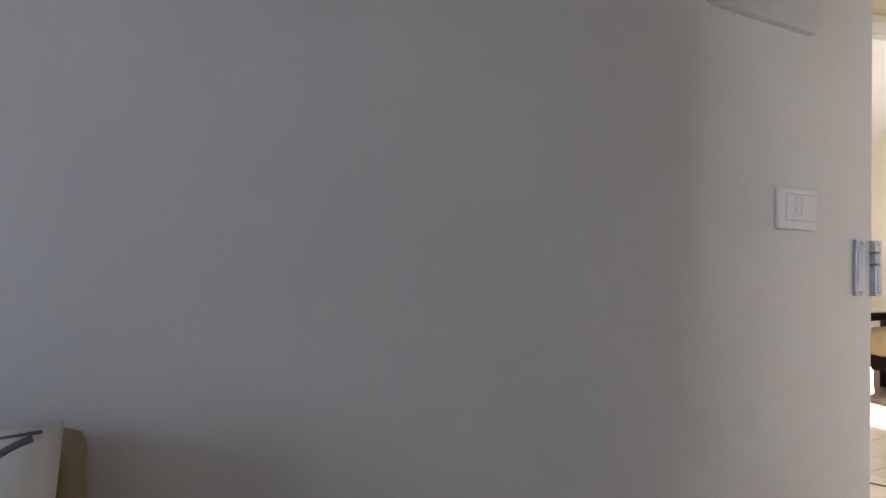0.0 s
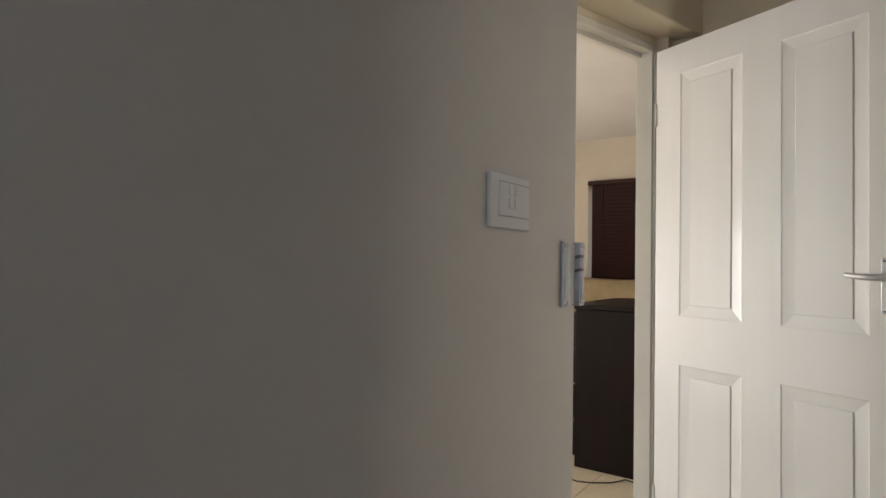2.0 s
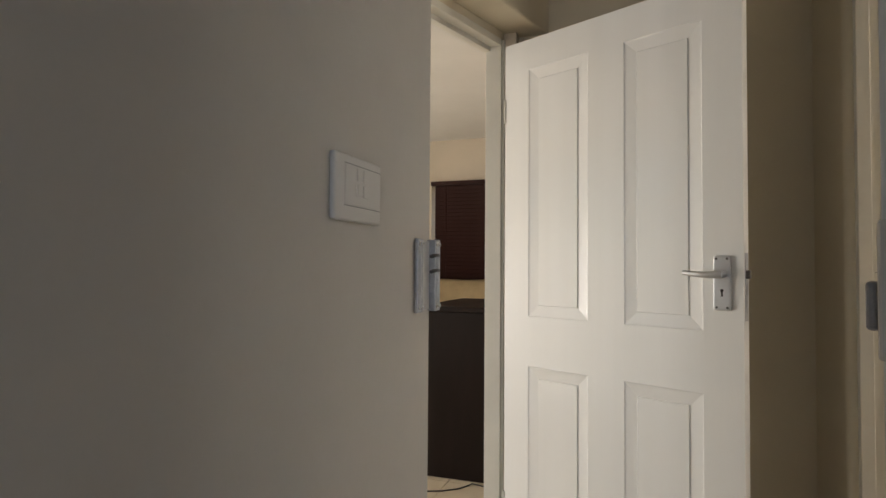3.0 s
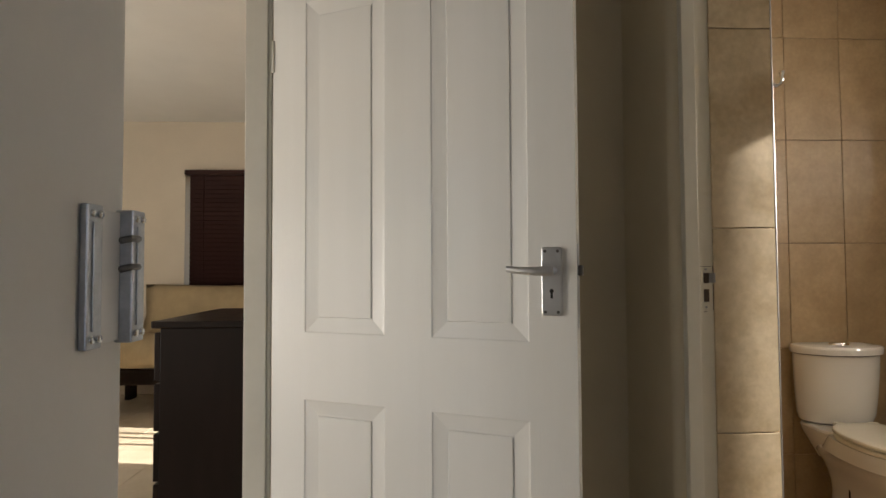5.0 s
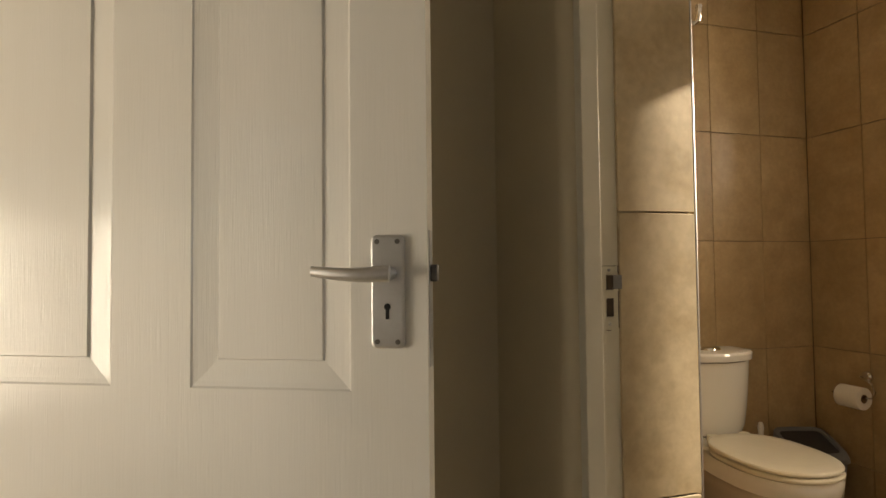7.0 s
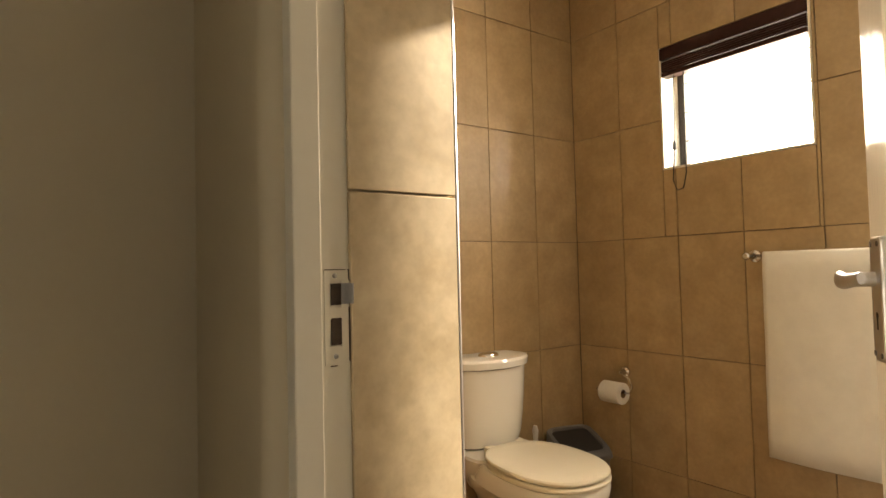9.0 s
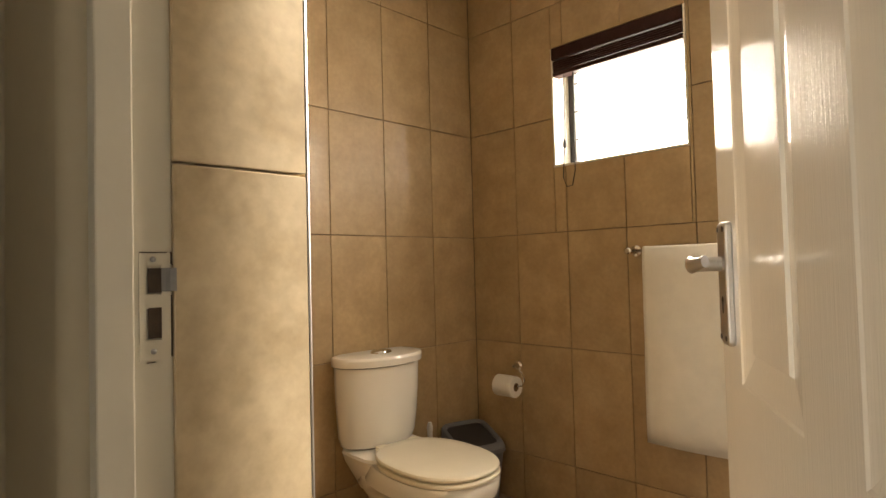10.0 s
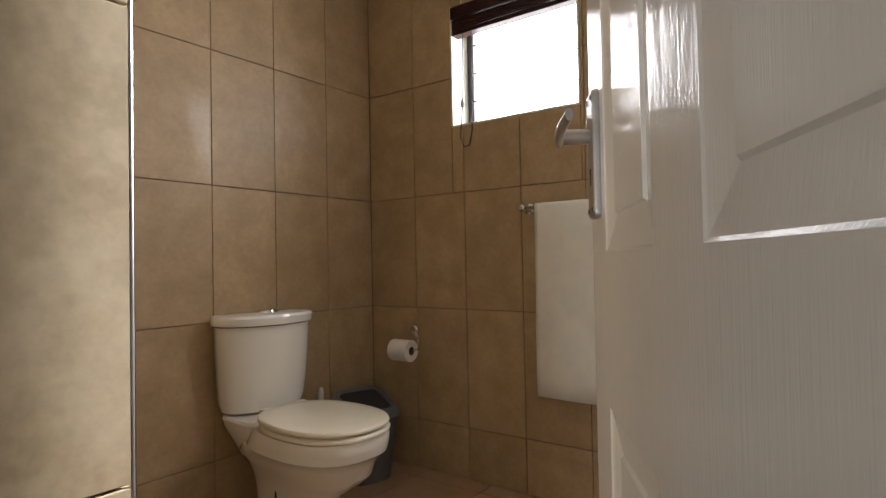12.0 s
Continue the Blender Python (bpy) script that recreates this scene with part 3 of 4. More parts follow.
# ---- bathroom: fittings ----
def toilet(m):
    root = empty("toilet", m, "white ceramic close-coupled toilet with ivory plastic lid", "toilet")
    # local: +y is forward from the wall, x across
    def section(z, w, y0, y1, bow, n=24, p=4.0):
        pts = []
        for q in ring(0, 0, z, 1, 1, n, p):
            x, y = q[0] * w / 2, q[1]
            front = y1 + bow * (1 - (2 * x / w) ** 2)
            pts.append((x, (y0 + front) / 2 + y * (front - y0) / 2, z))
        return pts
    loft("cistern", [section(z, w, 0.0, d, b) for z, w, d, b in ((0.392, 0.29, 0.085, 0.05), (0.400, 0.318, 0.092, 0.056), (0.43, 0.338, 0.098, 0.06), (0.50, 0.352, 0.104, 0.064), (0.60, 0.364, 0.11, 0.068), (0.705, 0.372, 0.114, 0.07))],
         CERAMIC, root)
    loft("cistern_lid", [section(z, w, -0.004, d, b) for z, w, d, b in ((0.708, 0.372, 0.116, 0.07), (0.711, 0.392, 0.124, 0.074), (0.736, 0.395, 0.126, 0.074), (0.745, 0.386, 0.121, 0.072), (0.749, 0.35, 0.106, 0.064))],
         CERAMIC, root)
    loft("flush_button", [ring(0, 0.085, z, r, r * 0.75, 20) for z, r in ((0.747, 0.046), (0.754, 0.044), (0.759, 0.037), (0.760, 0.02))], CHROME, root)
    # pan: from the foot up to the rim
    prof = [(0.0, 0.110, 0.07, 0.47), (0.03, 0.105, 0.07, 0.46), (0.10, 0.092, 0.07, 0.44), (0.15, 0.094, 0.06, 0.46), (0.20, 0.112, 0.04, 0.545), (0.24, 0.135, 0.03, 0.595), (0.28, 0.162, 0.02, 0.602),
            (0.31, 0.176, 0.06, 0.628), (0.315, 0.184, 0.1, 0.636), (0.34, 0.185, 0.12, 0.643), (0.365, 0.185, 0.14, 0.645), (0.377, 0.18, 0.15, 0.638)]
    loft("pan", [[(x, y, z) for x, y, z in ring(0, (a + b) / 2, z, w, (b - a) / 2, 36, 2.5)] for z, w, a, b in prof], CERAMIC, root)
    loft("shelf", [ring(0, (a + b) / 2, z, w, (b - a) / 2, 28, 5) for z, w, a, b in ((0.24, 0.10, 0.04, 0.2), (0.29, 0.125, 0.02, 0.22), (0.35, 0.155, 0.0, 0.24), (0.38, 0.165, 0.0, 0.25), (0.389, 0.16, 0.004, 0.24))], CERAMIC, root)
    for nm, z0, t, w, a, b in (("seat", 0.379, 0.018, 0.184, 0.18, 0.652), ("lid", 0.400, 0.019, 0.183, 0.17, 0.650)):
        loft(nm, [ring(0, (a + b) / 2, z0 + dz * t, w - k, (b - a) / 2 - k, 40, 2.35) for dz, k in ((0, 0.006), (0.18, 0.001), (0.55, 0.0), (0.85, 0.004), (1.0, 0.014))] +
             ([ring(0, (a + b) / 2, z0 + t + 0.002, w - 0.05, (b - a) / 2 - 0.06, 40, 2.35)]), SEAT_PLASTIC, root)
    for x in (-0.075, 0.075):
        loft("hinge_block", [ring(x, 0.182, z, 0.022, 0.014, 12, 3) for z in (0.386, 0.412, 0.418)], SEAT_PLASTIC, root)
    loft("trapway_slot", [ring(0.094, 0.27, z, 0.004, 0.004, 8) for z in (0.115, 0.165)], BLACK, root)
    tube("water_pipe", [(-0.13, 0.03, 0.40), (-0.15, 0.03, 0.33), (-0.16, 0.02, 0.26), (-0.16, -0.005, 0.24)], 0.008, CHROME, root)
    return root


toilet(pose(AX - 0.018, -1.125, 0, 0, 0, 86))


def waste_bin(m):
    root = empty("waste_bin", m, "slate grey plastic bin with a dark swing lid", "bin")
    loft("bucket", [ring(0, 0, z, rx, ry, 28, 4.5) for z, rx, ry in ((0, 0.085, 0.07), (0.01, 0.09, 0.075), (0.255, 0.118, 0.10), (0.268, 0.123, 0.105), (0.272, 0.12, 0.102))], GREY_PLASTIC, root)
    def tilted(z, q, dy, n=28, p=5.0):
        return [(x, y, z + 0.36 * y) for x, y, _ in ring(0, dy, 0, 0.124 * q, 0.106 * q, n, p)]
    loft("hood", [ring(0, 0, 0.268, 0.126, 0.108, 28, 5), ring(0, 0, 0.284, 0.125, 0.107, 28, 5), tilted(0.326, 0.97, 0.004), tilted(0.332, 0.93, 0.006), tilted(0.332, 0.80, 0.008), tilted(0.318, 0.77, 0.008)],
         GREY_PLASTIC, root)
    bm = bmesh.new()
    add_loft(bm, [tilted(z, q, 0.008, 24, 7) for z, q in ((0.316, 0.76), (0.3235, 0.76), (0.3255, 0.70))])
    mesh_object("flap", bm, DARK_PLASTIC, root)
    return root


waste_bin(pose(3.90, -1.58, 0, 0, 0, 253))
loft("toilet_brush_handle", [ring(3.985, -1.40, z, r, r, 12) for z, r in ((0.0, 0.045), (0.012, 0.05), (0.10, 0.042), (0.105, 0.012), (0.36, 0.011), (0.39, 0.014), (0.41, 0.008))], SWITCH_PLASTIC)
tagged(bpy.data.objects["toilet_brush_handle"], "white plastic toilet brush standing behind the toilet", "toilet brush")


def paper_holder(x, z):
    root = empty("toilet_roll_holder", pose(x, WY, z), "chrome ring holder fixed to the tiled wall", "roll holder")
    loft("rosette", [[(px, py, pz) for px, pz, py in ring(0, 0, y, r, r, 20)] for y, r in ((0.0, 0.024), (0.008, 0.022), (0.014, 0.014), (0.04, 0.008))], CHROME, root)
    tube("hook", [(0.0, 0.04, 0.0), (-0.03, 0.055, -0.004), (-0.06, 0.06, -0.02), (-0.075, 0.06, -0.05), (-0.06, 0.06, -0.078), (-0.02, 0.06, -0.084), (0.12, 0.06, -0.084)], 0.004, CHROME, root)
    roll = empty("toilet_roll", pose(x + 0.025, WY + 0.06, z - 0.088), "white toilet paper roll on a chrome holder", "toilet roll")
    n = 28
    bm = bmesh.new()
    prof = ((-0.052, 0.019), (-0.052, 0.046), (-0.050, 0.048), (0.050, 0.048), (0.052, 0.046), (0.052, 0.019))
    loops = [[bm.verts.new((a, r * math.cos(2 * math.pi * i / n), r * math.sin(2 * math.pi * i / n))) for i in range(n)] for a, r in prof]
    for a, b in zip(loops, loops[1:]):
        for i in range(n):
            bm.faces.new((a[i], a[(i + 1) % n], b[(i + 1) % n], b[i]))
    mesh_object("paper", bm, PAPER, roll, True).modifiers.new("edges", "EDGE_SPLIT").split_angle = radians(40)
    bm = bmesh.new()
    loops = [[bm.verts.new((a, 0.0188 * math.cos(2 * math.pi * i / n), 0.0188 * math.sin(2 * math.pi * i / n))) for i in range(n)] for a in (-0.051, 0.051)]
    for i in range(n):
        bm.faces.new((loops[0][i], loops[0][(i + 1) % n], loops[1][(i + 1) % n], loops[1][i]))
    mesh_object("core", bm, CARD, roll, True)


paper_holder(3.80, 0.62)


def towel_rail():
    x0, x1, z, y = 2.62, 3.205, 1.125, WY + 0.065
    root = empty("towel_rail", Matrix(), "chrome towel rail with round end rosettes", "towel rail")
    tube("rail", [(x0, y, z), (x1, y, z)], 0.006, CHROME, root)
    for x in (x0, x1):
        loft("rosette", [[(x + px, WY + py, z + pz) for px, pz, py in ring(0, 0, q, r, r, 20)] for q, r in ((0.0, 0.024), (0.007, 0.022), (0.012, 0.012), (0.06, 0.008))], CHROME, root)
        loft("boss", [[(x + px, WY + py, z + pz) for px, pz, py in ring(0, 0, q, r, r, 16)] for q, r in ((0.055, 0.012), (0.075, 0.014), (0.08, 0.009))], CHROME, root)
    # folded towel over the rail
    bm = bmesh.new()
    w0, w1 = 2.70, 3.145
    prof = [(y + 0.017, 0.415)] + [(y + 0.017 + 0.004 * math.sin(k * 0.7), 0.415 + (z - 0.415) * k / 10) for k in range(1, 10)]
    prof += [(y + 0.015, z + 0.006), (y + 0.009, z + 0.013), (y, z + 0.015), (y - 0.009, z + 0.013), (y - 0.015, z + 0.006)]
    prof += [(y - 0.017, z - (z - 0.5) * k / 6) for k in range(1, 7)]
    n = 26
    grid = []
    for i in range(n + 1):
        f = i / n
        col = []
        for py, pz in prof:
            drop = max(0.0, (z - pz) / 0.7)
            wave = 0.008 * drop * math.sin(f * 9 + 1.3 * drop) + 0.004 * drop * noise.noise((f * 5, pz * 4, 2.0))
            low = 0.018 * drop * (f - 0.5) + 0.006 * drop * math.sin(f * 5)
            col.append(bm.verts.new((w0 + (w1 - w0) * f + 0.012 * drop * (f - 0.5) + 0.004 * noise.noise((f * 2, pz * 6, 0)), py + wave, pz - low)))
        grid.append(col)
    for a, b in zip(grid, grid[1:]):
        for k in range(len(prof) - 1):
            bm.faces.new((a[k], b[k], b[k + 1], a[k + 1]))
    ob = mesh_object("towel", bm, TOWEL, None, True)
    so = ob.modifiers.new("thick", "SOLIDIFY")
    so.thickness = 0.009
    tagged(ob, "white terry towel folded over a chrome rail", "towel")


towel_rail()


def bath_window():
    root = empty("window_bathroom", Matrix(), "small bronze-framed window with burglar bars, glaring daylight", "window")
    root["kind"] = "structure"
    bm = bmesh.new()
    add_box(bm, WX0, WX0 + 0.008, WY - 0.19, WY, WZ0, WZ1)
    add_box(bm, WX1 - 0.008, WX1, WY - 0.19, WY, WZ0, WZ1)
    add_box(bm, WX0 + 0.008, WX1 - 0.008, WY - 0.19, WY, WZ0, WZ0 + 0.008)
    mesh_object("reveal", bm, FRAME_PAINT, root)
    bm = bmesh.new()
    y0, y1 = WY - 0.15, WY - 0.12
    add_box(bm, WX0 + 0.009, WX0 + 0.034, y0, y1, WZ0 + 0.009, WZ1, 0.002)
    add_box(bm, WX1 - 0.04, WX1 - 0.009, y0, y1, WZ0 + 0.009, WZ1, 0.002)
    add_box(bm, WX0 + 0.034, WX1 - 0.04, y0, y1, WZ0 + 0.009, WZ0 + 0.03, 0.002)
    add_box(bm, WX0 + 0.034, WX1 - 0.04, y0, y1, WZ1 - 0.03, WZ1, 0.002)
    mesh_object("frame", bm, BRONZE, root)
    bm = bmesh.new()
    for k in range(3):
        zz = WZ0 + 0.125 + 0.125 * k
        add_box(bm, WX0 + 0.034, WX1 - 0.04, y1 + 0.008, y1 + 0.013, zz, zz + 0.005)
    mesh_object("burglar_bar", bm, BRONZE, root)
    bm = bmesh.new()
    add_box(bm, WX0 - 0.1, WX1 + 0.42, WY - 0.55, WY - 0.54, WZ0 - 0.7, WZ1 + 0.7)
    g = mesh_object("backdrop", bm, SKY_GLOW)
    setting(g, "glaring pale daylight outside the bathroom window")
    blind = empty("window_blind", Matrix(), "dark venetian blind drawn up to the window head", "blind")
    box("headrail", WX0 + 0.01, WX1 - 0.004, WY - 0.05, WY + 0.004, WZ1 - 0.055, WZ1 - 0.003, SLAT, blind, 0.002)
    for k in range(5):
        zz = WZ1 - 0.068 - 0.0088 * k
        box("slat", WX0 + 0.012, WX1 - 0.006, WY - 0.052, WY - 0.002, zz, zz + 0.0075, SLAT, blind, 0.001, 1)
    box("bottom_rail", WX0 + 0.012, WX1 - 0.006, WY - 0.05, WY - 0.002, WZ1 - 0.126, WZ1 - 0.108, SLAT, blind, 0.002)
    cx = WX1 - 0.06
    tube("cord", [(cx, WY - 0.01, WZ1 - 0.06), (cx - 0.005, WY + 0.006, WZ0 + 0.10), (cx + 0.005, WY + 0.014, WZ0 - 0.05), (cx - 0.012, WY + 0.014, WZ0 - 0.095),
                  (cx - 0.04, WY + 0.014, WZ0 - 0.09), (cx - 0.055, WY + 0.014, WZ0 - 0.03), (cx - 0.05, WY + 0.004, WZ0 + 0.10), (cx - 0.045, WY - 0.01, WZ1 - 0.06)], 0.0022, DARK_PLASTIC, blind, 6)
    loft("cord_tassel", [ring(cx - 0.004, WY + 0.008, z, r, r, 10) for z, r in ((WZ0 + 0.075, 0.004), (WZ0 + 0.08, 0.009), (WZ0 + 0.10, 0.007), (WZ0 + 0.115, 0.003))], DARK_PLASTIC, blind)


bath_window()
tube("robe_hook", [(2.80, -0.070, 1.575), (2.80, -0.10, 1.567), (2.80, -0.113, 1.575), (2.80, -0.115, 1.605)], [0.006, 0.005, 0.005, 0.0065], CHROME)
tagged(bpy.data.objects["robe_hook"], "small chrome robe hook on the tiled corner", "hook")
setting(box("trim", 2.7647, 2.7692, -0.0690, -0.0642, 0, CEIL, SATIN, None, 0.002), "bright metal tile trim on the wall corner")

# ---- bedroom ----
def dresser(m):
    root = empty("chest_of_drawers", m, "espresso brown wooden chest of drawers", "chest of drawers")
    w, d, h = 0.78, 0.50, 0.90
    box("carcass", 0, w, 0, d - 0.02, 0.0, h - 0.028, WOOD, root, 0.003)
    box("top", -0.012, w + 0.012, -0.005, d + 0.012, h - 0.028, h, WOOD, root, 0.004)
    zs = (0.06, 0.26, 0.46, 0.66, 0.865)
    for a, b in zip(zs, zs[1:]):
        dr = box("drawer", 0.004, w - 0.004, d - 0.019, d + 0.004, a, b - 0.012, WOOD, root, 0.003)
        for x in (0.2, 0.58):
            tube("knob", [(x, d + 0.004, (a + b) / 2), (x, d + 0.014, (a + b) / 2), (x, d + 0.022, (a + b) / 2)], [0.006, 0.008, 0.013], SATIN, dr)


dresser(pose(3.76, 1.376, 0, 0, 0, 0))


def bedroom_blind():
    root = empty("window_blind", Matrix(), "dark mahogany venetian blind, closed over the window", "blind")
    x = FX - 0.03
    y0, y1, z0, z1 = 1.70, 2.88, 0.915, 2.02
    box("headrail", x - 0.03, x + 0.025, y0 - 0.005, y1 + 0.035, z1 - 0.045, z1, SLAT, root, 0.002)
    n = 27
    for k in range(n):
        zz = z0 + 0.02 + (z1 - 0.06 - z0) * k / (n - 1)
        ob = box("slat", -0.0265, 0.0265, y0, y1 - 0.008, -0.0015, 0.0015, SLAT, root, 0, m=pose(x, 0, zz, 0, 62, 0))
    box("bottom_rail", x - 0.012, x + 0.012, y0, y1 - 0.008, z0 - 0.01, z0 + 0.014, SLAT, root, 0.002)
    for y in (y1 - 0.14, y1 - 0.6, y0 + 0.14):
        tube("ladder_cord", [(x - 0.028, y, z1 - 0.04), (x - 0.028, y, z0)], 0.002, SLAT, root, 6)
    win = empty("window_bedroom", Matrix(), "bronze-framed bedroom window behind the blind", "window")
    win["kind"] = "structure"
    bm = bmesh.new()
    for a, b in ((1.75, 1.79), (2.918, 2.93), (2.29, 2.33)):
        add_box(bm, FX + 0.15, FX + 0.18, a, b, BZ0, BZ1, 0.002)
    for a, b in ((BZ0, BZ0 + 0.04), (BZ1 - 0.04, BZ1)):
        add_box(bm, FX + 0.15, FX + 0.18, 1.79, 2.29, a, b, 0.002)
        add_box(bm, FX + 0.15, FX + 0.18, 2.33, 2.918, a, b, 0.002)
    mesh_object("frame", bm, BRONZE, win)


bedroom_blind()


def south_window():
    win = empty("window_bedroom_third", Matrix(), "sunlit bedroom window with upright burglar bars", "window")
    win["kind"] = "structure"
    for a in (SX0, SX0 + 0.36, SX0 + 0.50, SX0 + 0.60, SX1 - 0.03):
        box("mullion", a, a + 0.03, LW + 0.03, LW + 0.06, SZ0, SZ1, BRONZE, win, 0.002)
    for a in (SZ0, SZ1 - 0.03):
        box("rail", SX0 + 0.03, SX1 - 0.03, LW + 0.062, LW + 0.08, a, a + 0.03, BRONZE, win, 0.002)


south_window()


def sunny_window():
    win = empty("window_bedroom_second", Matrix(), "bedroom window with horizontal burglar bars", "window")
    win["kind"] = "structure"
    bm = bmesh.new()
    for a, b in ((4.1, 4.14), (5.26, 5.3)):
        add_box(bm, FX + 0.1, FX + 0.13, a, b, 0.85, 2.1, 0.002)
    for a in (0.85, 2.06):
        add_box(bm, FX + 0.1, FX + 0.13, 4.14, 5.26, a, a + 0.04, 0.002)
    mesh_object("frame", bm, BRONZE, win)
    bm = bmesh.new()
    for a in (1.02, 1.12, 1.3, 1.62):
        add_box(bm, FX + 0.07, FX + 0.085, 4.11, 5.29, a, a + 0.016)
    mesh_object("burglar_bar", bm, BRONZE, win)


sunny_window()


def curtain():
    bm = bmesh.new()
    n = 60
    grid = []
    for i in range(n + 1):
        f = i / n
        col = []
        for k in range(13):
            g = k / 12
            z = 0.32 + (2.405 - 0.32) * g
            y = 3.83 + 0.27 * f * (1 - 0.06 * (1 - g))
            x = FX - 0.085 + 0.028 * math.sin(f * 30 + 0.6 * math.sin(g * 3)) + 0.008 * noise.noise((f * 6, g * 3, 1))
            z2 = z - (0.05 * math.exp(-f * 14) if k == 12 else 0)
            col.append(bm.verts.new((x, y, z2)))
        grid.append(col)
    for a, b in zip(grid, grid[1:]):
        for k in range(12):
            bm.faces.new((a[k], b[k], b[k + 1], a[k + 1]))
    root = empty("curtain", Matrix(), "dark oxblood curtain hanging beside the window", "curtain")
    ob = mesh_object("cloth", bm, CURTAIN, root, True)
    ob.modifiers.new("thick", "SOLIDIFY").thickness = 0.004
    tube("curtain_rod", [(FX - 0.085, 3.80, 2.405), (FX - 0.085, 5.3, 2.405)], 0.012, WOOD, root)
    for y in (3.95, 5.2):
        tube("rod_bracket", [(FX - 0.085, y, 2.405), (FX, y, 2.405)], 0.008, WOOD, root)


curtain()


def futon():
    root = empty("futon_sofa", Matrix(), "dark wood framed futon with khaki cushions", "sofa")
    # back along the far wall, arm towards the curtain
    x0, x1, y0, y1 = 5.85, 6.6, 1.55, 3.34
    for ya in (y1 - 0.07, y0):
        box("arm", x0, x1, ya, ya + 0.07, 0.64, 0.715, WOOD, root, 0.006)
        for xa in (x0 + 0.01, x1 - 0.13):
            box("arm_post", xa, xa + 0.12, ya + 0.01, ya + 0.06, 0, 0.64, WOOD, root, 0.004)
        box("arm_rail", x0 + 0.08, x1 - 0.08, ya + 0.015, ya + 0.05, 0.26, 0.34, WOOD, root, 0.004)
    box("front_rail", x0 + 0.02, x0 + 0.06, y0 + 0.07, y1 - 0.07, 0.24, 0.36, WOOD, root, 0.004)
    box("back_rail", x1 - 0.06, x1 - 0.02, y0 + 0.07, y1 - 0.07, 0.5, 0.62, WOOD, root, 0.004)
    bm = bmesh.new()
    add_box(bm, x0 - 0.06, x1 - 0.04, y0 - 0.02, y1 + 0.07, 0.37, 0.58, 0.09, 5)
    bmesh.ops.subdivide_edges(bm, edges=[e for e in bm.edges if e.calc_length() > 0.3], cuts=10, use_grid_fill=True)
    for v in bm.verts:
        v.co.z += 0.035 * noise.noise(v.co * 3.1) + 0.016 * noise.noise(v.co * 9)
    mesh_object("seat_cushion", bm, FUTON, root, True)
    cushion("back_cushion", 1.35, 0.52, 0.22, FUTON, pose(x1 - 0.16, 2.50, 0.74, -14, 0, -90), "", "", root)


futon()


def bed():
    root = empty("bed", Matrix(), "double bed with a white duvet hanging over the edge", "bed")
    x0, x1, y0, y1 = 3.45, 5.3, 2.95, 4.95
    box("base", x0, x1, y0, y1, 0.1, 0.32, PINK, root, 0.02, 3)
    for x in (x0 + 0.06, x1 - 0.06):
        for y in (y0 + 0.06, y1 - 0.06):
            loft("leg", [ring(x, y, z, r, r, 14) for z, r in ((0, 0.028), (0.1, 0.034))], WOOD, root)
    box("mattress", x0, x1, y0, y1, 0.32, 0.52, LINEN, root, 0.04, 4)
    bm = bmesh.new()
    nx, ny = 40, 40
    grid = []
    for i in range(nx + 1):
        row = []
        for j in range(ny + 1):
            u = -0.2 + (x1 - x0 + 0.42) * i / nx
            v = -0.26 + (y1 - y0 + 0.2) * j / ny
            px, py = x0 + u, y0 + v
            out = max(0.0, -v, 0.0) + max(0.0, -u) + max(0.0, u - (x1 - x0))
            z = 0.63 + 0.04 * noise.noise((px * 2.2, py * 2.2, 0)) + 0.012 * noise.noise((px * 7, py * 7, 3))
            if out > 0:
                z -= 0.10 * (1 - math.exp(-out * 14)) + 0.85 * out * min(1, out * 6)
                if v < 0:
                    py += 0.45 * (-v) + 0.03 * math.sin(px * 7)
                if u < 0:
                    px += 0.6 * (-u)
                if u > x1 - x0:
                    px -= 0.5 * (u - (x1 - x0)) - 0.02 * math.sin(py * 8)
            row.append(bm.verts.new((px, py, z)))
        grid.append(row)
    for a, b in zip(grid, grid[1:]):
        for k in range(ny):
            bm.faces.new((a[k], b[k], b[k + 1], a[k + 1]))
    ob = mesh_object("duvet", bm, LINEN, root, True)
    ob.modifiers.new("thick", "SOLIDIFY").thickness = 0.035


bed()


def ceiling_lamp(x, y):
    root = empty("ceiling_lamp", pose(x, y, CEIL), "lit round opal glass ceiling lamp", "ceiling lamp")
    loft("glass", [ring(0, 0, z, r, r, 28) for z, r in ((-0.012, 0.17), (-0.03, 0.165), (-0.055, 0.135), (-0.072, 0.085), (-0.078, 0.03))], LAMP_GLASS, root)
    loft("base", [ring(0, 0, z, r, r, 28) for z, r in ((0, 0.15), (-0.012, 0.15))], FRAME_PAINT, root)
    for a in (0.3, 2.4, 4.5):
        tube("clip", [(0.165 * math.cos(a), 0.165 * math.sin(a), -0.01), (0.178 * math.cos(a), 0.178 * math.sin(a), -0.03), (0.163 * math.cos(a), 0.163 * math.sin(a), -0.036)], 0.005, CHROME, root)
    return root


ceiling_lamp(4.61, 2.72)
pts = [(3.50 + 0.05 * math.sin(k * 0.9) + 0.02 * k, 1.95 - 0.045 * k + 0.03 * math.cos(k * 1.3), 0.004) for k in range(13)]
tube("power_cable", pts, 0.0035, CABLE, None, 8)
tagged(bpy.data.objects["power_cable"], "thin black power cable lying on the floor tiles", "cable")

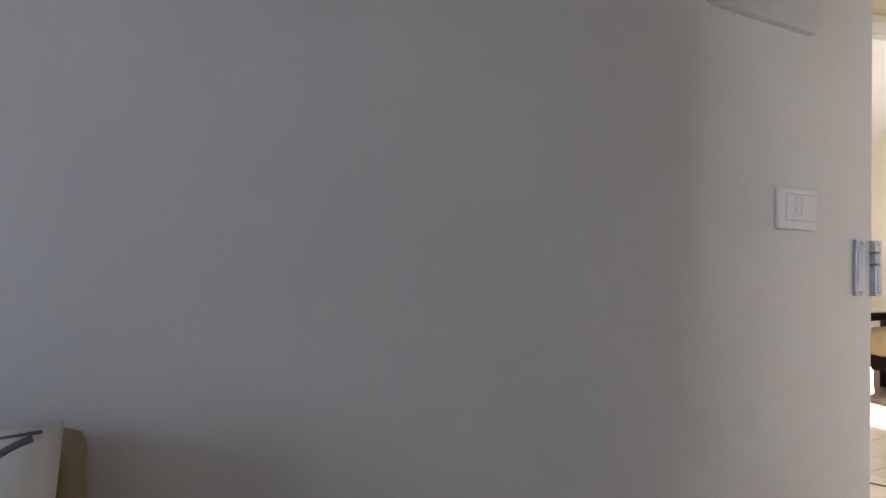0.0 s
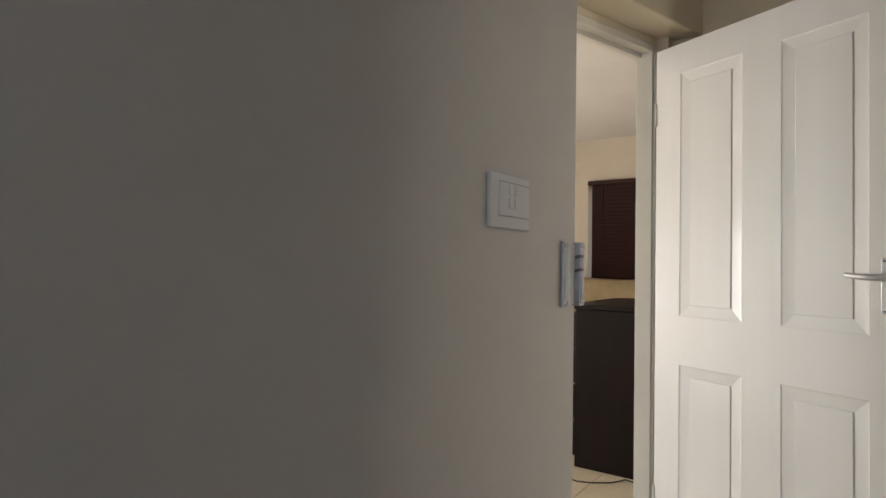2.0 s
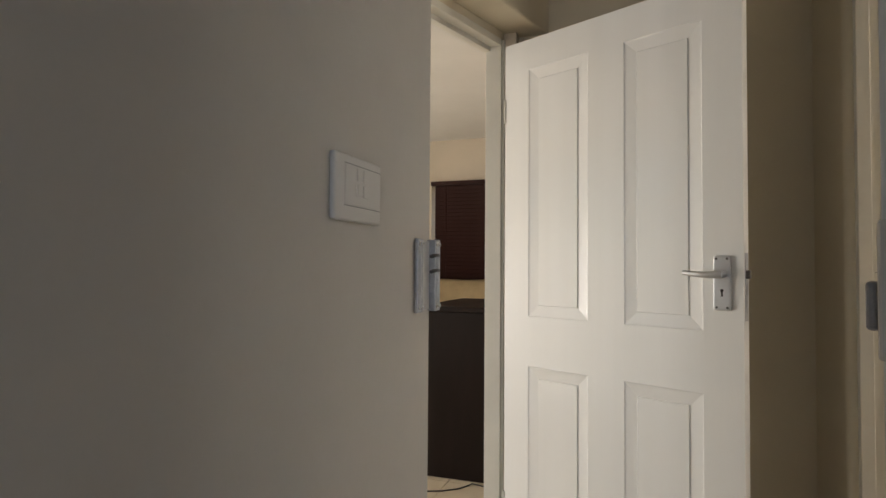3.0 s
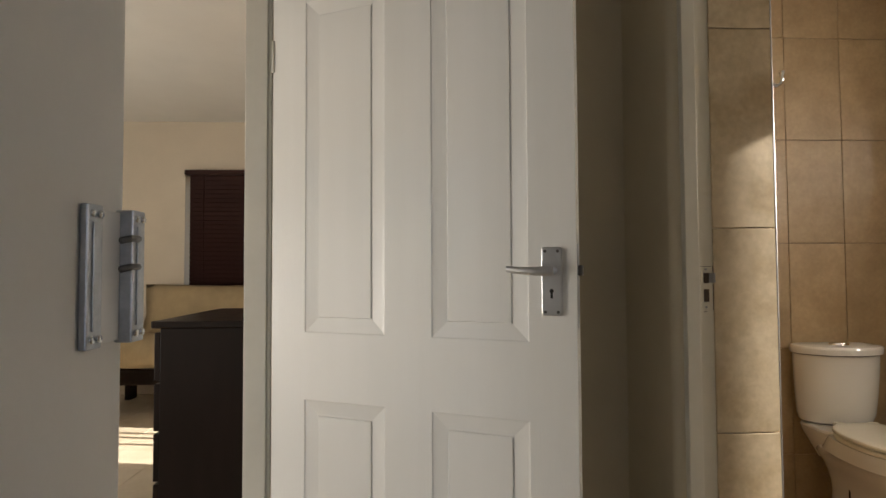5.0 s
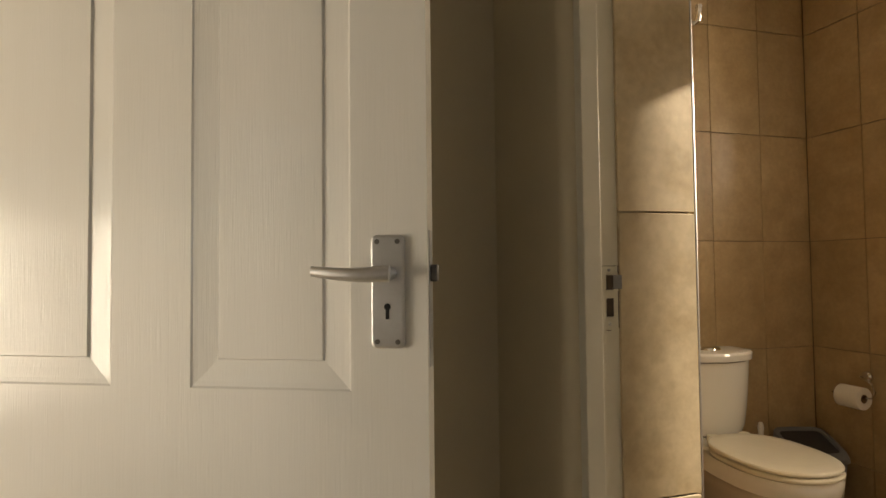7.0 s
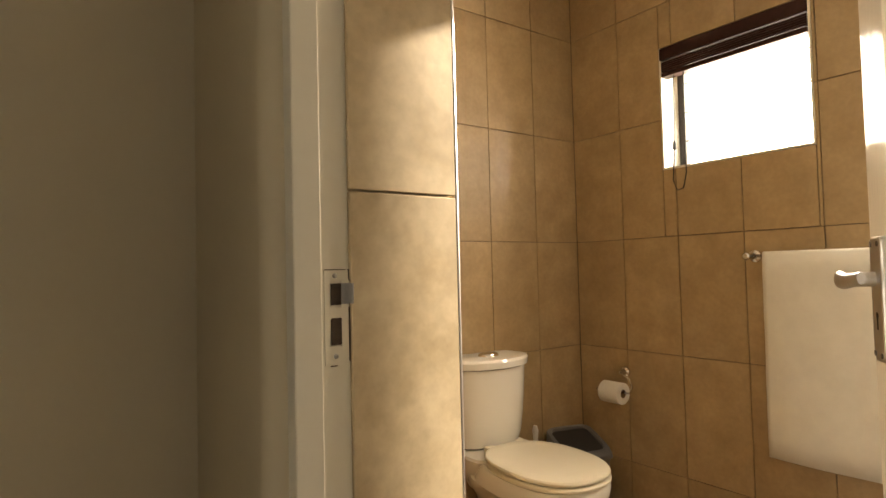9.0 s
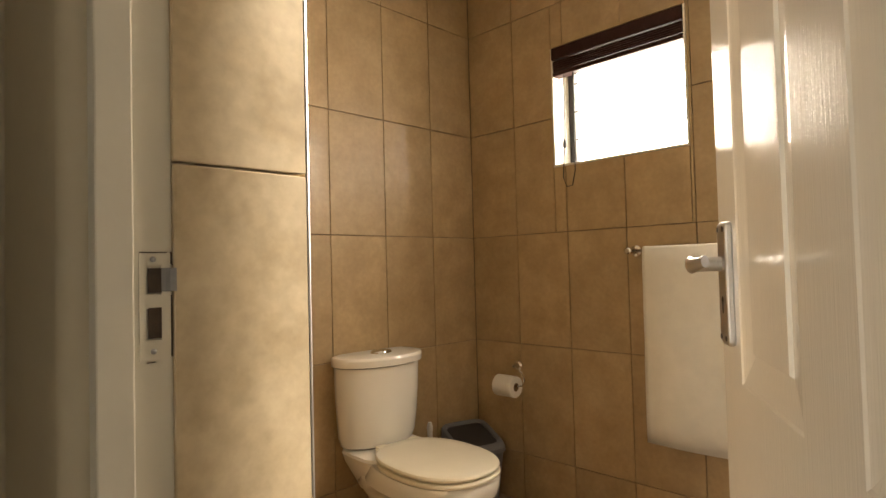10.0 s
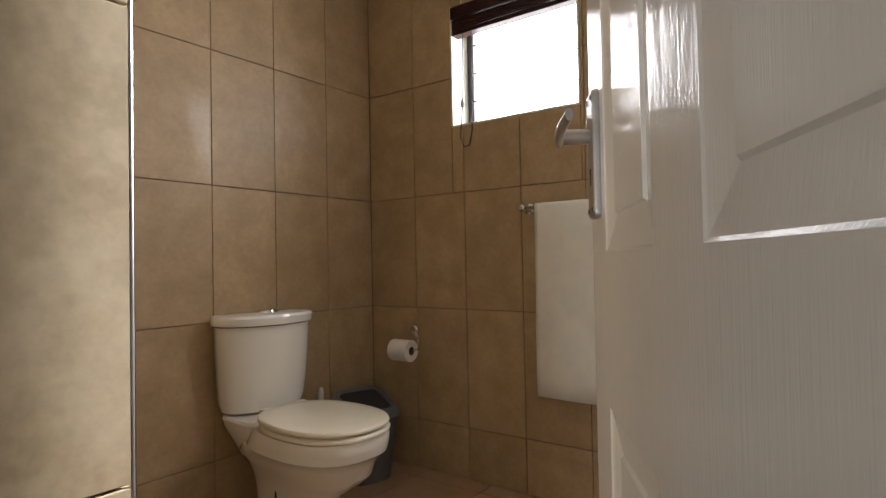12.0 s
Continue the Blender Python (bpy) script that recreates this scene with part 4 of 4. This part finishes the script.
# ---- tile pieces ----
east = bpy.data.objects["wall_bath_east"]
cols = [WY + 0.0006 + 0.279 * k for k in range(7)]
for a, b in zip(cols, cols[1:] + [-0.065]):
    for z0, z1 in zip(ROW_Z, ROW_Z[1:]):
        lay(east, b - a, z1 - z0, pose(AX, a, z0, 0, 0, 90), TILE)
south = bpy.data.objects["wall_bath_south"]
edges_x = [AX - 0.272 * k for k in range(12)]
for b, a in zip(edges_x, edges_x[1:]):
    for z0, z1 in zip(ROW_Z, ROW_Z[1:]):
        spans = [(a, b, z0, z1)]
        for w0, w1, h0, h1 in ((WX0, WX1, WZ0, WZ1), (QX0, QX1, QZ0, QZ1)):
            cut = []
            for p0, p1, q0, q1 in spans:
                if p1 <= w0 or p0 >= w1 or q1 <= h0 or q0 >= h1:
                    cut.append((p0, p1, q0, q1))
                    continue
                if p0 < w0:
                    cut.append((p0, w0, q0, q1))
                if p1 > w1:
                    cut.append((w1, p1, q0, q1))
                m0, m1 = max(p0, w0), min(p1, w1)
                if q0 < h0:
                    cut.append((m0, m1, q0, h0))
                if q1 > h1:
                    cut.append((m0, m1, h1, q1))
            spans = cut
        for p0, p1, q0, q1 in spans:
            if p1 - p0 > 0.012 and q1 - q0 > 0.012:
                lay(south, p1 - p0, q1 - q0, pose(p0, WY, q0), TILE)
nib = bpy.data.objects["wall_bath"]
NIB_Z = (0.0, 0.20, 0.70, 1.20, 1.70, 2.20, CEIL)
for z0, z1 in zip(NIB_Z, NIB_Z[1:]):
    lay(nib, 0.161, z1 - z0, pose(TX1 - 0.01, -0.066, z0, 0, 0, 90), LIT_NIB_TILE)
    for k in range(5):
        lay(nib, 0.25, z1 - z0, pose(TX1 + 0.25 * k, -0.061, z0), TILE)
slab = bpy.data.objects["floor"]
for i in range(9):
    for j in range(6):
        lay(slab, 0.33, 0.33, pose(1.1 + 0.33 * i, -0.061 - 0.33 * j, 0, 90), BATH_FLOOR_TILE)
for i in range(13):
    for j in range(12):
        lay(slab, 0.33, 0.33, pose(2.4 + 0.33 * i, 1.361 + 0.33 * (j + 1), 0, 90), FLOOR_TILE)
